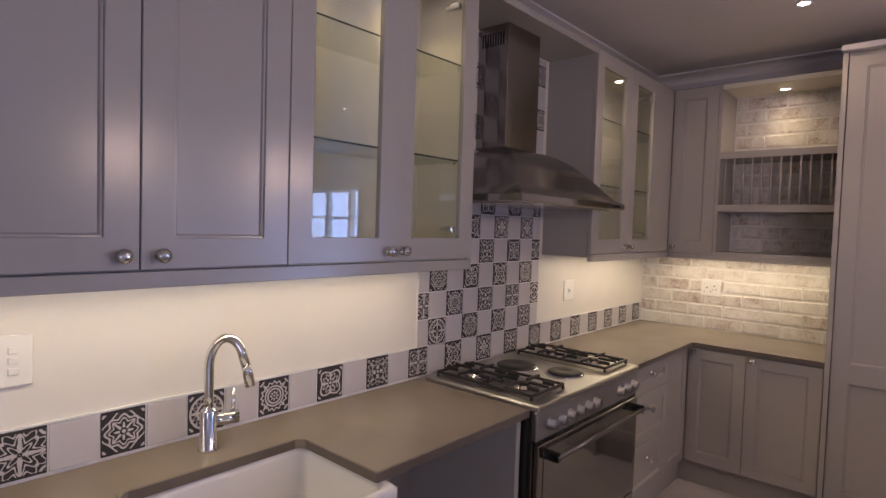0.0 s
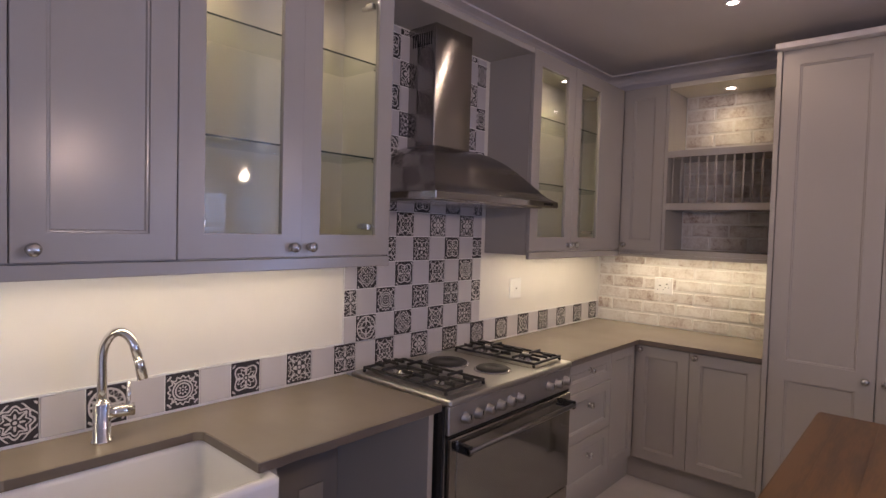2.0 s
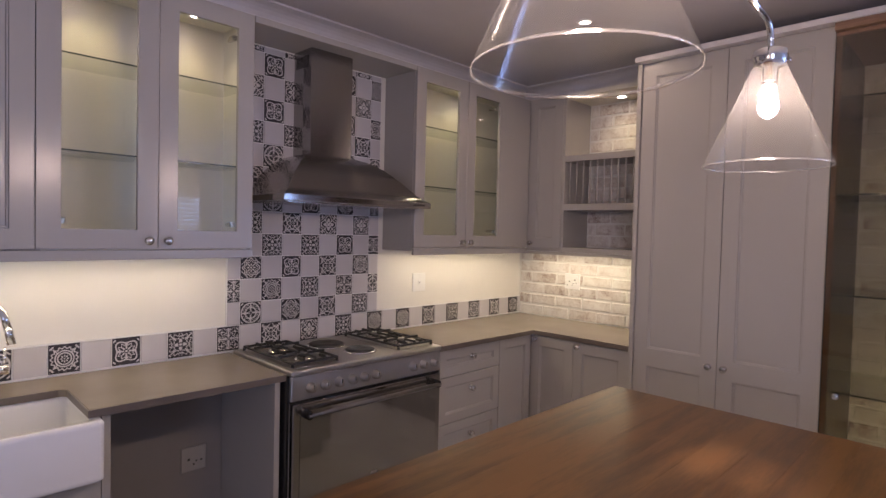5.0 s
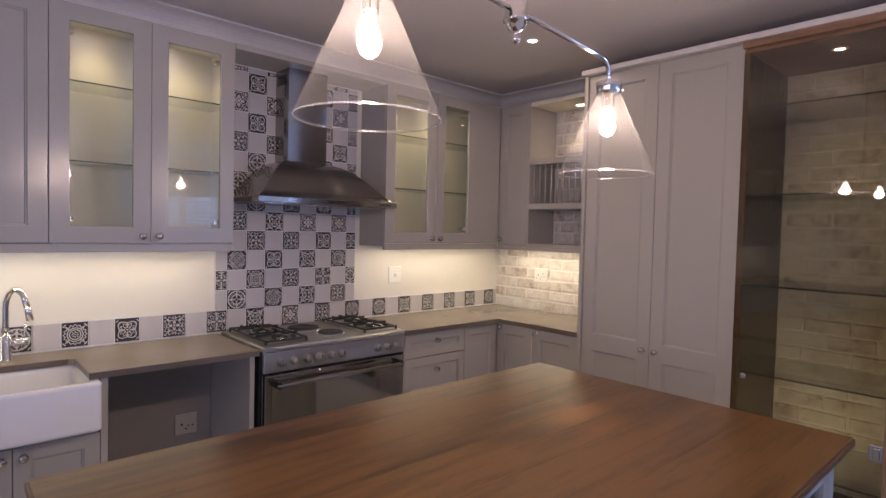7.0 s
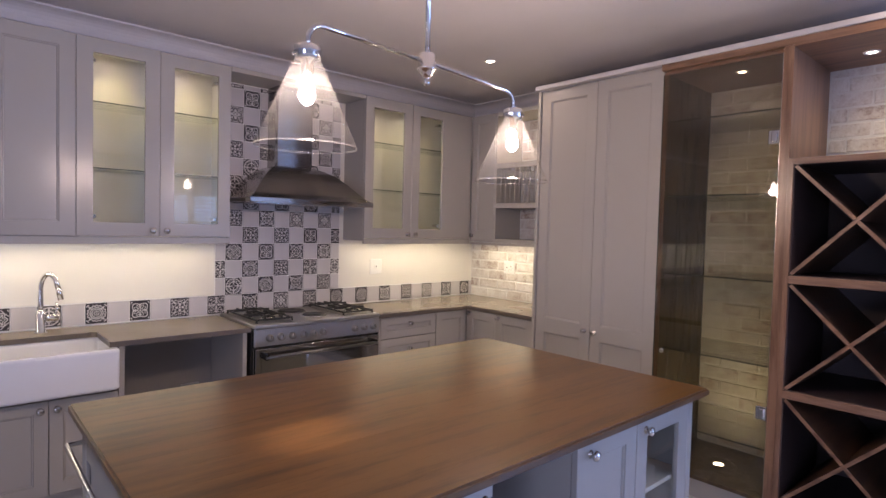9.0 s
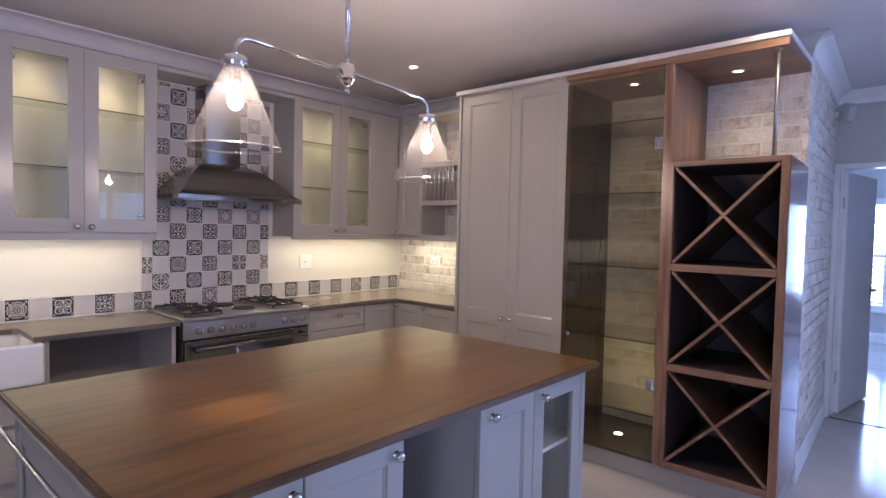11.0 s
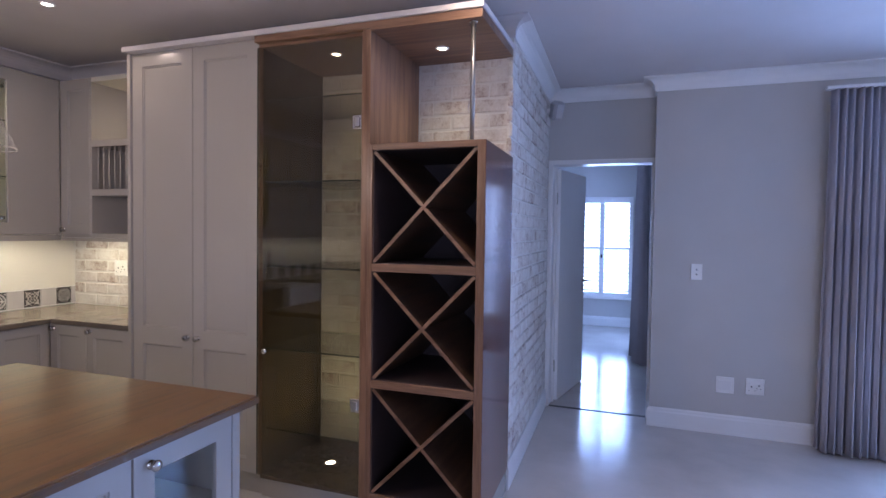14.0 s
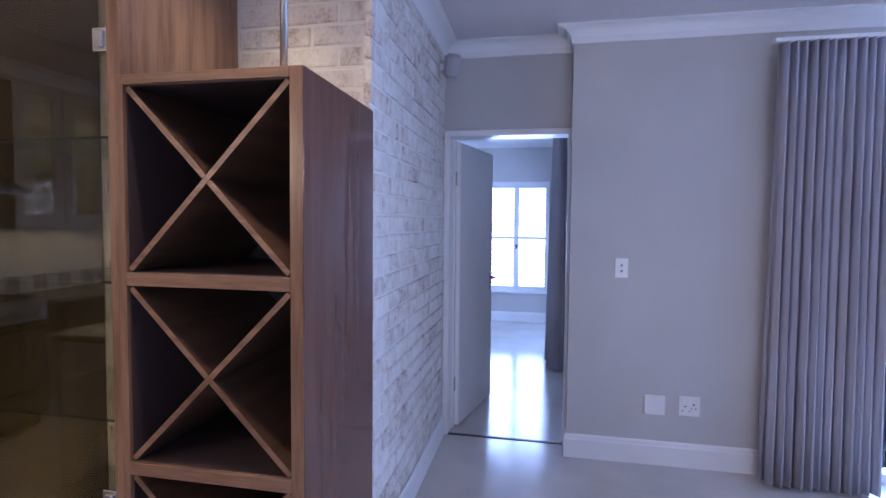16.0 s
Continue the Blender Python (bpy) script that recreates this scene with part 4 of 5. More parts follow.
part("storage_drawer", boxes((0.586, 0.610, Y0 + 0.004, Y1 - 0.004, 0.105, 0.286, 0.004)), STEEL, ck)
# two gas wells with burners and grates, two hotplates between them
for ya, yb in ((3.085, 3.335), (3.705, 3.955)):
    well = part("burner_well", boxes((0.075, 0.565, ya, yb, 0.9125, 0.9150, 0.001)), WELLM, ck, "dark burner tray")
    ym = (ya + yb) / 2
    for xm, r in ((0.20, 0.036), (0.44, 0.028)):
        b = part("burner", lathe(bmesh.new(), ((r + 0.012, 0), (r + 0.01, 0.008), (r, 0.012), (r, 0.016)), (xm, ym, 0.915), 'z', 20), NICKEL, ck, "aluminium gas burner")
        part("burner_cap", lathe(bmesh.new(), ((r * 0.9, 0), (r * 0.9, 0.006), (r * 0.8, 0.009), (0.001, 0.009)), (xm, ym, 0.931), 'z', 20), IRON, b, "black burner cap")
    g = bmesh.new()
    zt, zb = 0.953, 0.945
    for r in ((0.078, 0.562, ya + 0.002, ya + 0.012), (0.078, 0.562, yb - 0.012, yb - 0.002), (0.078, 0.088, ya + 0.012, yb - 0.012), (0.552, 0.562, ya + 0.012, yb - 0.012), (0.314, 0.326, ya + 0.012, yb - 0.012)):
        box(g, *r, 0.928, 0.939, 0.002)
    for yy in (ya + 0.068, yb - 0.068):
        for xa, xb in ((0.089, 0.142), (0.258, 0.314), (0.326, 0.382), (0.498, 0.551)):
            box(g, xa, xb, yy - 0.005, yy + 0.005, 0.934, 0.949, 0.002)
    for xm in (0.20, 0.44):
        for s in (-1, 1):
            box(g, xm - 0.005, xm + 0.005, ym + s * 0.075 - 0.048, ym + s * 0.075 + 0.048, 0.9391, 0.951, 0.002)
            box(g, xm + s * 0.073 - 0.045, xm + s * 0.073 + 0.045, ym - 0.005, ym + 0.005, 0.9392, 0.951, 0.002)
    for xx in (0.083, 0.557):
        for yy in (ya + 0.007, yb - 0.007):
            box(g, xx - 0.005, xx + 0.005, yy - 0.005, yy + 0.005, 0.915, 0.927)
    part("pan_support", g, IRON, ck, "black cast iron grate")
for xm, ym, r in ((0.22, 3.49, 0.092), (0.44, 3.55, 0.075)):
    hp = part("hotplate", lathe(bmesh.new(), ((r, 0), (r, 0.012), (r - 0.006, 0.015), (r * 0.35, 0.015), (r * 0.32, 0.0135), (0.001, 0.0135)), (xm, ym, 0.912), 'z', 32), IRON, ck, "solid dark electric hotplate")
    part("hotplate_ring", lathe(bmesh.new(), ((r + 0.012, 0), (r + 0.010, 0.005), (r + 0.001, 0.006)), (xm, ym, 0.9122), 'z', 32), CHROME, hp, "bright steel ring")

# ---- cooker hood ----
hood = thing("cooker_hood", (0.25, 3.53, 1.66), "stainless steel chimney hood with a curved canopy", "cooker hood")
cy = 3.525
cb = bmesh.new()
rows = []
for k in range(13):
    s = k / 12
    shape = np.interp(s, (0, 0.06, 0.16, 0.35, 0.55, 0.75, 0.90, 1.0), (1.0, 0.91, 0.83, 0.70, 0.56, 0.39, 0.22, 0.0))
    hw, dp, z = 0.140 + 0.312 * shape, 0.192 + 0.298 * shape, 1.70 + 0.235 * s
    rows.append([cb.verts.new(p) for p in ((0.004, cy - hw, z), (dp, cy - hw, z), (dp, cy + hw, z), (0.004, cy + hw, z))])
for a, b in zip(rows, rows[1:]):
    for i in range(4):
        f = cb.faces.new((a[i], a[(i + 1) % 4], b[(i + 1) % 4], b[i]))
cb.faces.new(rows[0][::-1])
cb.faces.new(rows[-1])
for f in cb.faces:
    f.smooth = abs(f.normal.z) < 0.95
cano = part("canopy", cb, STEEL, hood)
for e_ in cano.data.edges:
    a, b = (cano.data.vertices[i].co for i in e_.vertices)
    if abs(a.z - b.z) > 0.001 or abs(a.z - 1.70) < 0.001:
        e_.use_edge_sharp = True
part("rim", boxes((0.004, 0.500, cy - 0.457, cy + 0.457, 1.668, 1.6995, 0.003)), STEEL, hood, "flat steel rim")
part("grease_filter", boxes((0.05, 0.44, cy - 0.40, cy + 0.40, 1.664, 1.6675)), NICKEL, hood, "metal filter")
for k in range(4):
    part("button", lathe(bmesh.new(), ((0.006, 0), (0.006, 0.003), (0.001, 0.0035)), (0.5002, cy + 0.33 + k * 0.022, 1.684), 'x', 10), BLACK, hood)
chim = part("chimney", boxes((0.004, 0.180, cy - 0.133, cy + 0.130, 1.90, 2.4945, 0.002)), STEEL, hood, "steel chimney with vent slots")
for k in range(9):
    part("vent_slot", boxes((0.03 + k * 0.0145, 0.037 + k * 0.0145, cy - 0.1342, cy - 0.1328, 2.40, 2.46)), BLACK, chim)

# ---- tall cabinet, glass cabinet and wine rack on the brick wall ----
TS = facing(SOUTH, 4.922)
tall = thing("tall_cabinet", (1.74, 5.2, 0), "tall taupe pantry cabinet with two panelled doors", "cabinet")
part("body", boxes((1.281, 2.203, 4.923, 5.497, 0.13, 2.534)), PAINT, tall)
part("side_panel", boxes((1.256, 1.280, 4.885, 5.497, 0.0, 2.534, 0.001)), PAINT, tall)
part("plinth", boxes((1.281, 2.203, 4.95, 4.965, 0, 0.13)), PAINT, tall)
part("side_latch", boxes((1.243, 1.2555, 5.03, 5.06, 1.13, 1.17, 0.003)), BLACK, tall, "small black catch")
add_door(tall, TS, 1.281, 1.742, 0.13, 2.534, (1.703, 0.86), stile=0.08, rails=((0.80, 0.905),))
add_door(tall, TS, 1.742, 2.204, 0.13, 2.534, (1.780, 0.86), stile=0.08, rails=((0.80, 0.905),))

gc = thing("glass_cabinet", (2.53, 5.2, 0), "tall walnut display cabinet with a bronze glass door and glass shelves", "display cabinet")
part("side_panel", boxes((2.205, 2.228, 4.90, 5.495, 0.13, 2.50, 0.001)), WALNUT, gc)
# Thin face added to carry the shaded walnut.
part("inner_side", boxes((2.2285, 2.2300, 4.902, 5.494, 0.143, 2.477)), DARKWAL, gc, "added walnut inner face with shade put into its colour")
part("divider", boxes((2.852, 2.900, 4.865, 5.495, 0.13, 2.50, 0.002)), WALNUT, gc)
part("top_panel", boxes((2.228, 2.852, 4.90, 5.495, 2.478, 2.50)), WALNUTX, gc)
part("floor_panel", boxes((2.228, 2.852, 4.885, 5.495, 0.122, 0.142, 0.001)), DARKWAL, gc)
part("plinth", boxes((2.205, 3.299, 4.93, 4.95, 0, 0.122)), PAINT, gc)
gd = part("glass_door", boxes((2.210, 2.848, 4.878, 4.886, 0.146, 2.476)), BRONZE, gc, "frameless bronze-tinted glass door")
gd.visible_shadow = False
part("door_edge", boxes((2.2085, 2.2098, 4.878, 4.886, 0.146, 2.476)), GLASSEDGE, gd)
part("edge_seal", boxes((2.8482, 2.8515, 4.874, 4.888, 0.146, 2.476)), NICKEL, gd, "bright edge strip")
for z in (2.047, 0.60):
    part("hinge", boxes((2.795, 2.850, 4.872, 4.8778, z - 0.036, z + 0.036, 0.003), (2.812, 2.838, 4.862, 4.8718, z - 0.026, z + 0.026, 0.003)), CHROME, gd, "square chrome glass hinge")
part("glass_knob", lathe(bmesh.new(), ((0.007, 0), (0.007, 0.008), (0.015, 0.012), (0.016, 0.02), (0.012, 0.025), (0.001, 0.026)), (2.27, 4.878, 0.836), 'y', 16), CHROME, gd, "round chrome knob")
for z in (2.20, 1.755, 1.29, 0.835, 0.385):
    s = part("glass_shelf", boxes((2.231, 2.850, 4.93, 5.485, z, z + 0.008)), SHELFG, gc, "clear glass shelf")
    part("shelf_edge", boxes((2.230, 2.850, 4.9288, 4.9298, z, z + 0.008)), GLASSEDGE, s)
downlight((2.565, 5.10, 2.477), r=0.025)
downlight((2.51, 5.16, 0.143), up=True, r=0.030)

slab = thing("top_shelf", (2.4, 5.15, 2.50), "cream edged walnut top shelf spanning the tall units", "shelf")
part("soffit", boxes((2.901, 3.475, 4.86, 5.498, 2.492, 2.5355, 0.001)), WALNUTX, slab, "walnut underside")
part("fascia", boxes((2.204, 2.9005, 4.86, 4.90, 2.501, 2.5355)), WALNUTX, slab, "walnut strip")
part("board", boxes((1.252, 3.482, 4.85, 5.498, 2.536, 2.566, 0.003)), CEIL, slab, "cream painted edge")
downlight((3.146, 5.222, 2.4915), r=0.026)
post = thing("steel_post", (3.42, 4.90, 1.928), "thin polished steel post between rack and shelf", "post")
part("tube", tube(bmesh.new(), [(3.42, 4.90, 1.9285), (3.42, 4.90, 2.4915)], 0.011, 14), DIALM, post)
for z in (1.9285, 2.4845):
    part("flange", lathe(bmesh.new(), ((0.02, 0), (0.02, 0.006)), (3.42, 4.90, z), 'z', 16), CHROME, post)

wr = thing("wine_rack", (3.19, 5.17, 0.13), "walnut wine rack with three crossed diamond bays", "wine rack")
wx0, wx1, wy0, wy1 = 2.9015, 3.508, 4.842, 5.494
t_, tr_ = 0.026, 0.042
part("side_panel", boxes((wx0, wx0 + t_, wy0, wy1, 0.135, 1.928, 0.0015)), WALNUT, wr)
def splay(bm):
    """The outer side closes in slightly towards the wall."""
    for v in bm.verts:
        if v.co.x > wx1 - 0.01:
            v.co.x -= (v.co.y - wy0) * 0.038
    return bm


part("side_panel", splay(boxes((wx1 - tr_, wx1 - 0.002, wy0, wy1, 0.135, 1.928, 0.0015))), WALNUT, wr)
# Thin sheet added to carry the darkened side colour.
part("dark_side_sheet", splay(boxes((wx1 - 0.0018, wx1, wy0 + 0.001, wy1, 0.136, 1.9275))), SIDEWAL, wr, "dark reddish glossy outer side")
part("back_panel", boxes((wx0 + t_, wx1 - tr_, wy1 - 0.012, wy1 - 0.002, 0.16, 1.90)), RACKSHADE, wr, "back panel, near-black with the bay shade in its colour")
part("plinth", boxes((3.3, 3.475, 4.93, 5.49, 0.0, 0.134)), PAINT, wr, "taupe plinth")
# Thin sheets added inside the bays to hold the painted shade.
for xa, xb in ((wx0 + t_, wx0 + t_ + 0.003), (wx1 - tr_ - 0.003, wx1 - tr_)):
    part("lining", boxes((xa, xb, wy0 + 0.014, wy1 - 0.013, 0.173, 1.897)), RACKSHADE, wr, "added inner sheet, near-black with the bay shade in its colour")
levels = ((0.135, 0.174), (0.713, 0.753), (1.298, 1.338), (1.898, 1.928))
for z0, z1 in levels:
    part("shelf", boxes((wx0 + t_, wx1 - tr_, wy0, wy1 - 0.012, z0, z1, 0.0015)), WALNUTX, wr)
for (za, zb), (zc, zd) in zip(levels, levels[1:]):
    lo, hi, a, b = zb, zc, wx0 + t_, wx1 - tr_
    cx, cz = (a + b) / 2, (lo + hi) / 2
    ln, an = math.hypot(b - a, hi - lo) - 0.022, math.atan2(hi - lo, b - a)
    d1 = bmesh.new()
    box(d1, -ln / 2, ln / 2, wy0 + 0.012, wy1 - 0.013, -0.0085, 0.0085, 0.001)
    bmesh.ops.transform(d1, matrix=Matrix.Translation((cx, 0, cz)) @ Matrix.Rotation(-an, 4, 'Y'), verts=d1.verts)
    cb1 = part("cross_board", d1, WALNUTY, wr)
    # Strip added so the front edge keeps the unshaded walnut colour.
    lip = box(bmesh.new(), -ln / 2, ln / 2, wy0 + 0.0095, wy0 + 0.0118, -0.0085, 0.0085)
    bmesh.ops.transform(lip, matrix=Matrix.Translation((cx, 0, cz)) @ Matrix.Rotation(-an, 4, 'Y'), verts=lip.verts)
    part("edging", lip, WALNUTX, cb1, "front strip in the unshaded walnut colour")
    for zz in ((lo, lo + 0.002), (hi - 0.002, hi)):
        part("lining", boxes((a + 0.0035, b - 0.0035, wy0 + 0.014, wy1 - 0.013, *zz)), RACKSHADE, wr)
    d2 = bmesh.new()
    for s in (-1, 1):
        p, q = sorted((s * 0.0095, s * ln / 2))
        box(d2, p, q, wy0 + 0.012, wy1 - 0.013, -0.0085, 0.0085, 0.001)
    bmesh.ops.transform(d2, matrix=Matrix.Translation((cx, 0, cz)) @ Matrix.Rotation(an, 4, 'Y'), verts=d2.verts)
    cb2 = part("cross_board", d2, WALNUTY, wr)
    # Same added strip for the second board, in two pieces.
    lip = bmesh.new()
    for s in (-1, 1):
        p, q = sorted((s * 0.0095, s * ln / 2))
        box(lip, p, q, wy0 + 0.0095, wy0 + 0.0118, -0.0085, 0.0085)
    bmesh.ops.transform(lip, matrix=Matrix.Translation((cx, 0, cz)) @ Matrix.Rotation(an, 4, 'Y'), verts=lip.verts)
    part("edging", lip, WALNUTX, cb2, "front strip in the unshaded walnut colour")

# ---- island ----
isl = thing("kitchen_island", (2.26, 3.0, 0), "taupe kitchen island with doors, open niche and glazed end unit", "kitchen island")
IX0, IX1, IY0, IY1 = 1.665, 2.862, 2.02, 3.965
IE = facing(EAST, IX1 - 0.022)
for r in ((IX0, IX1 - 0.023, IY0, 2.772), (IX0, IX1 - 0.62, 2.772, 3.155), (IX0, IX1 - 0.023, 3.155, 3.525), (IX0, IX1 - 0.50, 3.525, IY1)):
    part("carcass", boxes((*r, 0.10, 0.868)), PAINT, isl)
part("niche_top", boxes((IX1 - 0.62, IX1 - 0.002, 2.774, 3.153, 0.850, 0.868)), PAINT, isl)
part("niche_floor", boxes((IX1 - 0.62, IX1 - 0.002, 2.774, 3.153, 0.10, 0.125)), PAINT, isl)
part("plinth", boxes((IX0 + 0.04, IX1 - 0.06, IY0 + 0.04, IY1 - 0.04, 0, 0.10)), PAINT, isl)
add_door(isl, IE, 2.035, 2.40, 0.105, 0.862, (2.365, 0.812), stile=0.07)
add_door(isl, IE, 2.402, 2.770, 0.105, 0.862, (2.735, 0.812), stile=0.07)
add_door(isl, IE, 3.157, 3.522, 0.105, 0.862, (3.23, 0.812), stile=0.07)
add_door(isl, IE, 3.524, 3.925, 0.105, 0.862, (3.585, 0.812), stile=0.075, glazed=True)
part("corner_post", boxes((IX1 - 0.05, IX1, 3.927, IY1, 0.10, 0.868, 0.002)), PAINT, isl)
part("end_panel", boxes((IX1 - 0.50, IX1 - 0.05, IY1 - 0.022, IY1, 0.10, 0.868, 0.001)), PAINT, isl)
part("cabinet_roof", boxes((IX1 - 0.50, IX1 - 0.024, 3.527, IY1 - 0.0225, 0.850, 0.868)), PAINT, isl)
part("inner_shelf", boxes((IX1 - 0.499, IX1 - 0.026, 3.528, 3.94, 0.545, 0.563, 0.001)), INSIDE, isl, "white inner shelf")
part("inner_floor", boxes((IX1 - 0.499, IX1 - 0.026, 3.528, 3.94, 0.10, 0.118)), PAINT, isl)
part("end_moulding", boxes((IX0 + 0.10, IX1 - 0.13, IY0 - 0.014, IY0 - 0.001, 0.18, 0.25, 0.003), (IX0 + 0.10, IX1 - 0.13, IY0 - 0.014, IY0 - 0.001, 0.75, 0.82, 0.003), (IX0 + 0.03, IX0 + 0.10, IY0 - 0.014, IY0 - 0.001, 0.18, 0.82, 0.003), (IX1 - 0.13, IX1 - 0.06, IY0 - 0.014, IY0 - 0.001, 0.18, 0.82, 0.003)), PAINT, isl)
ry = IY0 - 0.065
part("towel_rail", tube(bmesh.new(), [(1.74, IY0 - 0.002, 0.80), (1.74, ry + 0.01, 0.80), (1.745, ry + 0.003, 0.80), (1.755, ry, 0.80), (2.72, ry, 0.80), (2.73, ry + 0.003, 0.80), (2.735, ry + 0.01, 0.80), (2.735, IY0 - 0.002, 0.80)], 0.008, 12), CHROME, isl, "chrome towel rail")
itop = thing("island_top", (2.26, 3.0, 0.869), "thick oiled oak island worktop with a rounded edge", "worktop")
ex = [1.625, 1.70] + [1.70 + 0.113 * k for k in range(1, 10)] + [2.80, 2.905]
for xa, xb in zip(ex, ex[1:]):
    bm = boxes((xa + 0.0002, xb - 0.0002, 1.975, 4.015, 0.8695, 0.902))
    ends = [e for e in bm.edges if abs(e.verts[0].co.y - e.verts[1].co.y) < 1e-6 and abs(e.verts[0].co.z - e.verts[1].co.z) < 1e-6]
    outer = [e for e in bm.edges if abs(e.verts[0].co.y - e.verts[1].co.y) > 1 and (abs(e.verts[0].co.x - 1.6252) < 1e-4 or abs(e.verts[0].co.x - 2.9048) < 1e-4)]
    bmesh.ops.bevel(bm, geom=ends + outer, offset=0.007, segments=3, affect='EDGES')
    part("oak_stave", bm, OAK, itop)

# ---- pendant lamp ----
PX = 2.355
pl = thing("pendant_lamp", (PX, 2.92, H), "chrome two-arm pendant lamp with conical clear glass shades", "pendant lamp")
part("ceiling_rose", lathe(bmesh.new(), ((0.055, H - 0.0005), (0.055, H - 0.012), (0.035, H - 0.022), (0.012, H - 0.03)), (PX, 2.92, 0), 'z', 24), CHROME, pl)
part("stem", tube(bmesh.new(), [(PX, 2.92, H - 0.02), (PX, 2.92, 2.12)], 0.0095, 14), CHROME, pl)
part("hub", lathe(bmesh.new(), ((0.011, 0.062), (0.026, 0.060), (0.030, 0.056), (0.030, 0.014), (0.034, 0.012), (0.034, 0.004), (0.027, 0.002), (0.024, -0.010), (0.012, -0.020), (0.008, -0.024), (0.008, -0.029), (0.0125, -0.034), (0.013, -0.041), (0.008, -0.049), (0.001, -0.051)), (PX, 2.92, 2.075), 'z', 24), CHROME, pl, "turned chrome hub with a finial")
for s, lx, ye, drop in ((-1, 2.375, 2.455, 0.01), (1, 2.345, 3.385, -0.02)):
    zb, zh, za = 2.108, 2.108 + drop, 2.0 + drop
    pts = [(PX, 2.92 + s * 0.03, zb), (lx, ye - s * 0.05, zh)] + [(lx, ye - s * 0.05 + s * 0.05 * math.sin(a), zh - 0.05 + 0.05 * math.cos(a)) for a in (0.4, 0.8, 1.2, 1.5708)] + [(lx, ye, za + 0.03)]
    arm = part("arm", tube(bmesh.new(), pts, 0.0075, 12), CHROME, pl)
    hd = part("lamp_holder", lathe(bmesh.new(), ((0.010, 0.045), (0.030, 0.042), (0.038, 0.038), (0.040, 0.020), (0.037, 0.012), (0.037, 0.0), (0.020, -0.005), (0.018, -0.04)), (lx, ye, za), 'z', 24), CHROME, pl)
    for k in range(3):
        a = radians(120 * k + 20)
        part("thumb_screw", lathe(bmesh.new(), ((0.003, -0.012), (0.003, 0.0), (0.006, 0.001), (0.006, 0.006)), (0, 0, 0), 'x', 8), CHROME, hd).matrix_basis = Matrix.Translation((lx + 0.04 * math.cos(a), ye + 0.04 * math.sin(a), za + 0.012)) @ Matrix.Rotation(a, 4, 'Z')
    sh = part("shade", lathe(bmesh.new(), ((0.036, 0.0), (0.040, -0.005), (0.145, -0.243), (0.147, -0.25)), (lx, ye, za), 'z', 48), SHADEG, pl, "clear conical glass shade")
    sh.visible_shadow = False
    rim_ob = part("shade_rim", lathe(bmesh.new(), ((0.1455, -0.2505), (0.1475, -0.2525), (0.1475, -0.249), (0.1455, -0.2475), (0.1455, -0.2505)), (lx, ye, za), 'z', 48), RIMG, sh, "bright glass rim")
    rim_ob.visible_shadow = False
    for ob in (sh, rim_ob):
        bmx = bmesh.new()
        bmx.from_mesh(ob.data)
        bmesh.ops.delete(bmx, geom=[f for f in bmx.faces if len(f.verts) > 4], context='FACES')
        bmx.to_mesh(ob.data)
        bmx.free()
    bl = part("bulb", lathe(bmesh.new(), ((0.011, -0.045), (0.012, -0.06), (0.019, -0.078), (0.024, -0.095), (0.0235, -0.108), (0.017, -0.122), (0.008, -0.129), (0.001, -0.131)), (lx, ye, za), 'z', 24), BULBM, pl, "glowing bulb")
    bl.visible_shadow = False
for x, y in ((1.13, 4.50), (3.50, 4.65), (5.07, 4.69)):
    downlight((x, y, H), r=0.028)


# ---- switches and sockets ----
def plate(name, m, u, v, w, h, label, category, holes=(), keys=(), cover=PLASTIC):
    c = m @ Vector((u, v, 0))
    t = thing(name, c, label, category, "wall plates")

    def put(nm, mat, *r, bevel=0.0015):
        bm = boxes(r, bevel=bevel)
        bmesh.ops.transform(bm, matrix=m, verts=bm.verts)
        return part(nm, bm, mat, t)
    put("cover", cover, u - w / 2, u + w / 2, v - h / 2, v + h / 2, 0.0005, 0.009, bevel=0.003)
    for a, b, kw, kh in keys:
        put("rocker", TRIM, u + a - kw / 2, u + a + kw / 2, v + b - kh / 2, v + b + kh / 2, 0.009, 0.0135, bevel=0.002)
    for a, b, r in holes:
        put("pin_hole", BLACK, u + a - r, u + a + r, v + b - r, v + b + r, 0.0088, 0.0138 if any((a, b) == k[:2] for k in keys) else 0.0095, bevel=0)
    return t


socket_holes = ((-0.024, 0.0, 0.005), (0.012, -0.012, 0.0035), (0.036, -0.012, 0.0035), (0.0, -0.028, 0.0035), (-0.04, -0.028, 0.0035), (0.024, 0.012, 0.005))
W0 = facing(EAST, 0.0)
N0 = facing(SOUTH, 5.476)
P0 = facing(SOUTH, 7.0)
plate("wall_switch", W0, 1.597, 1.205, 0.125, 0.128, "white triple rocker switch plate", "switch", keys=((0.022, 0.026, 0.022, 0.018), (0.022, 0.0, 0.022, 0.018), (0.022, -0.026, 0.022, 0.018)))
plate("wall_switch", W0, 4.355, 1.197, 0.118, 0.125, "white switch plate with one small toggle", "switch", holes=((0, 0.0, 0.004),), keys=((0, 0.0, 0.026, 0.03),))
plate("wall_socket", N0, 0.503, 1.19, 0.128, 0.118, "white double socket on the brick wall", "socket", holes=socket_holes, keys=((-0.04, 0.035, 0.016, 0.022), (0.04, 0.035, 0.016, 0.022)))
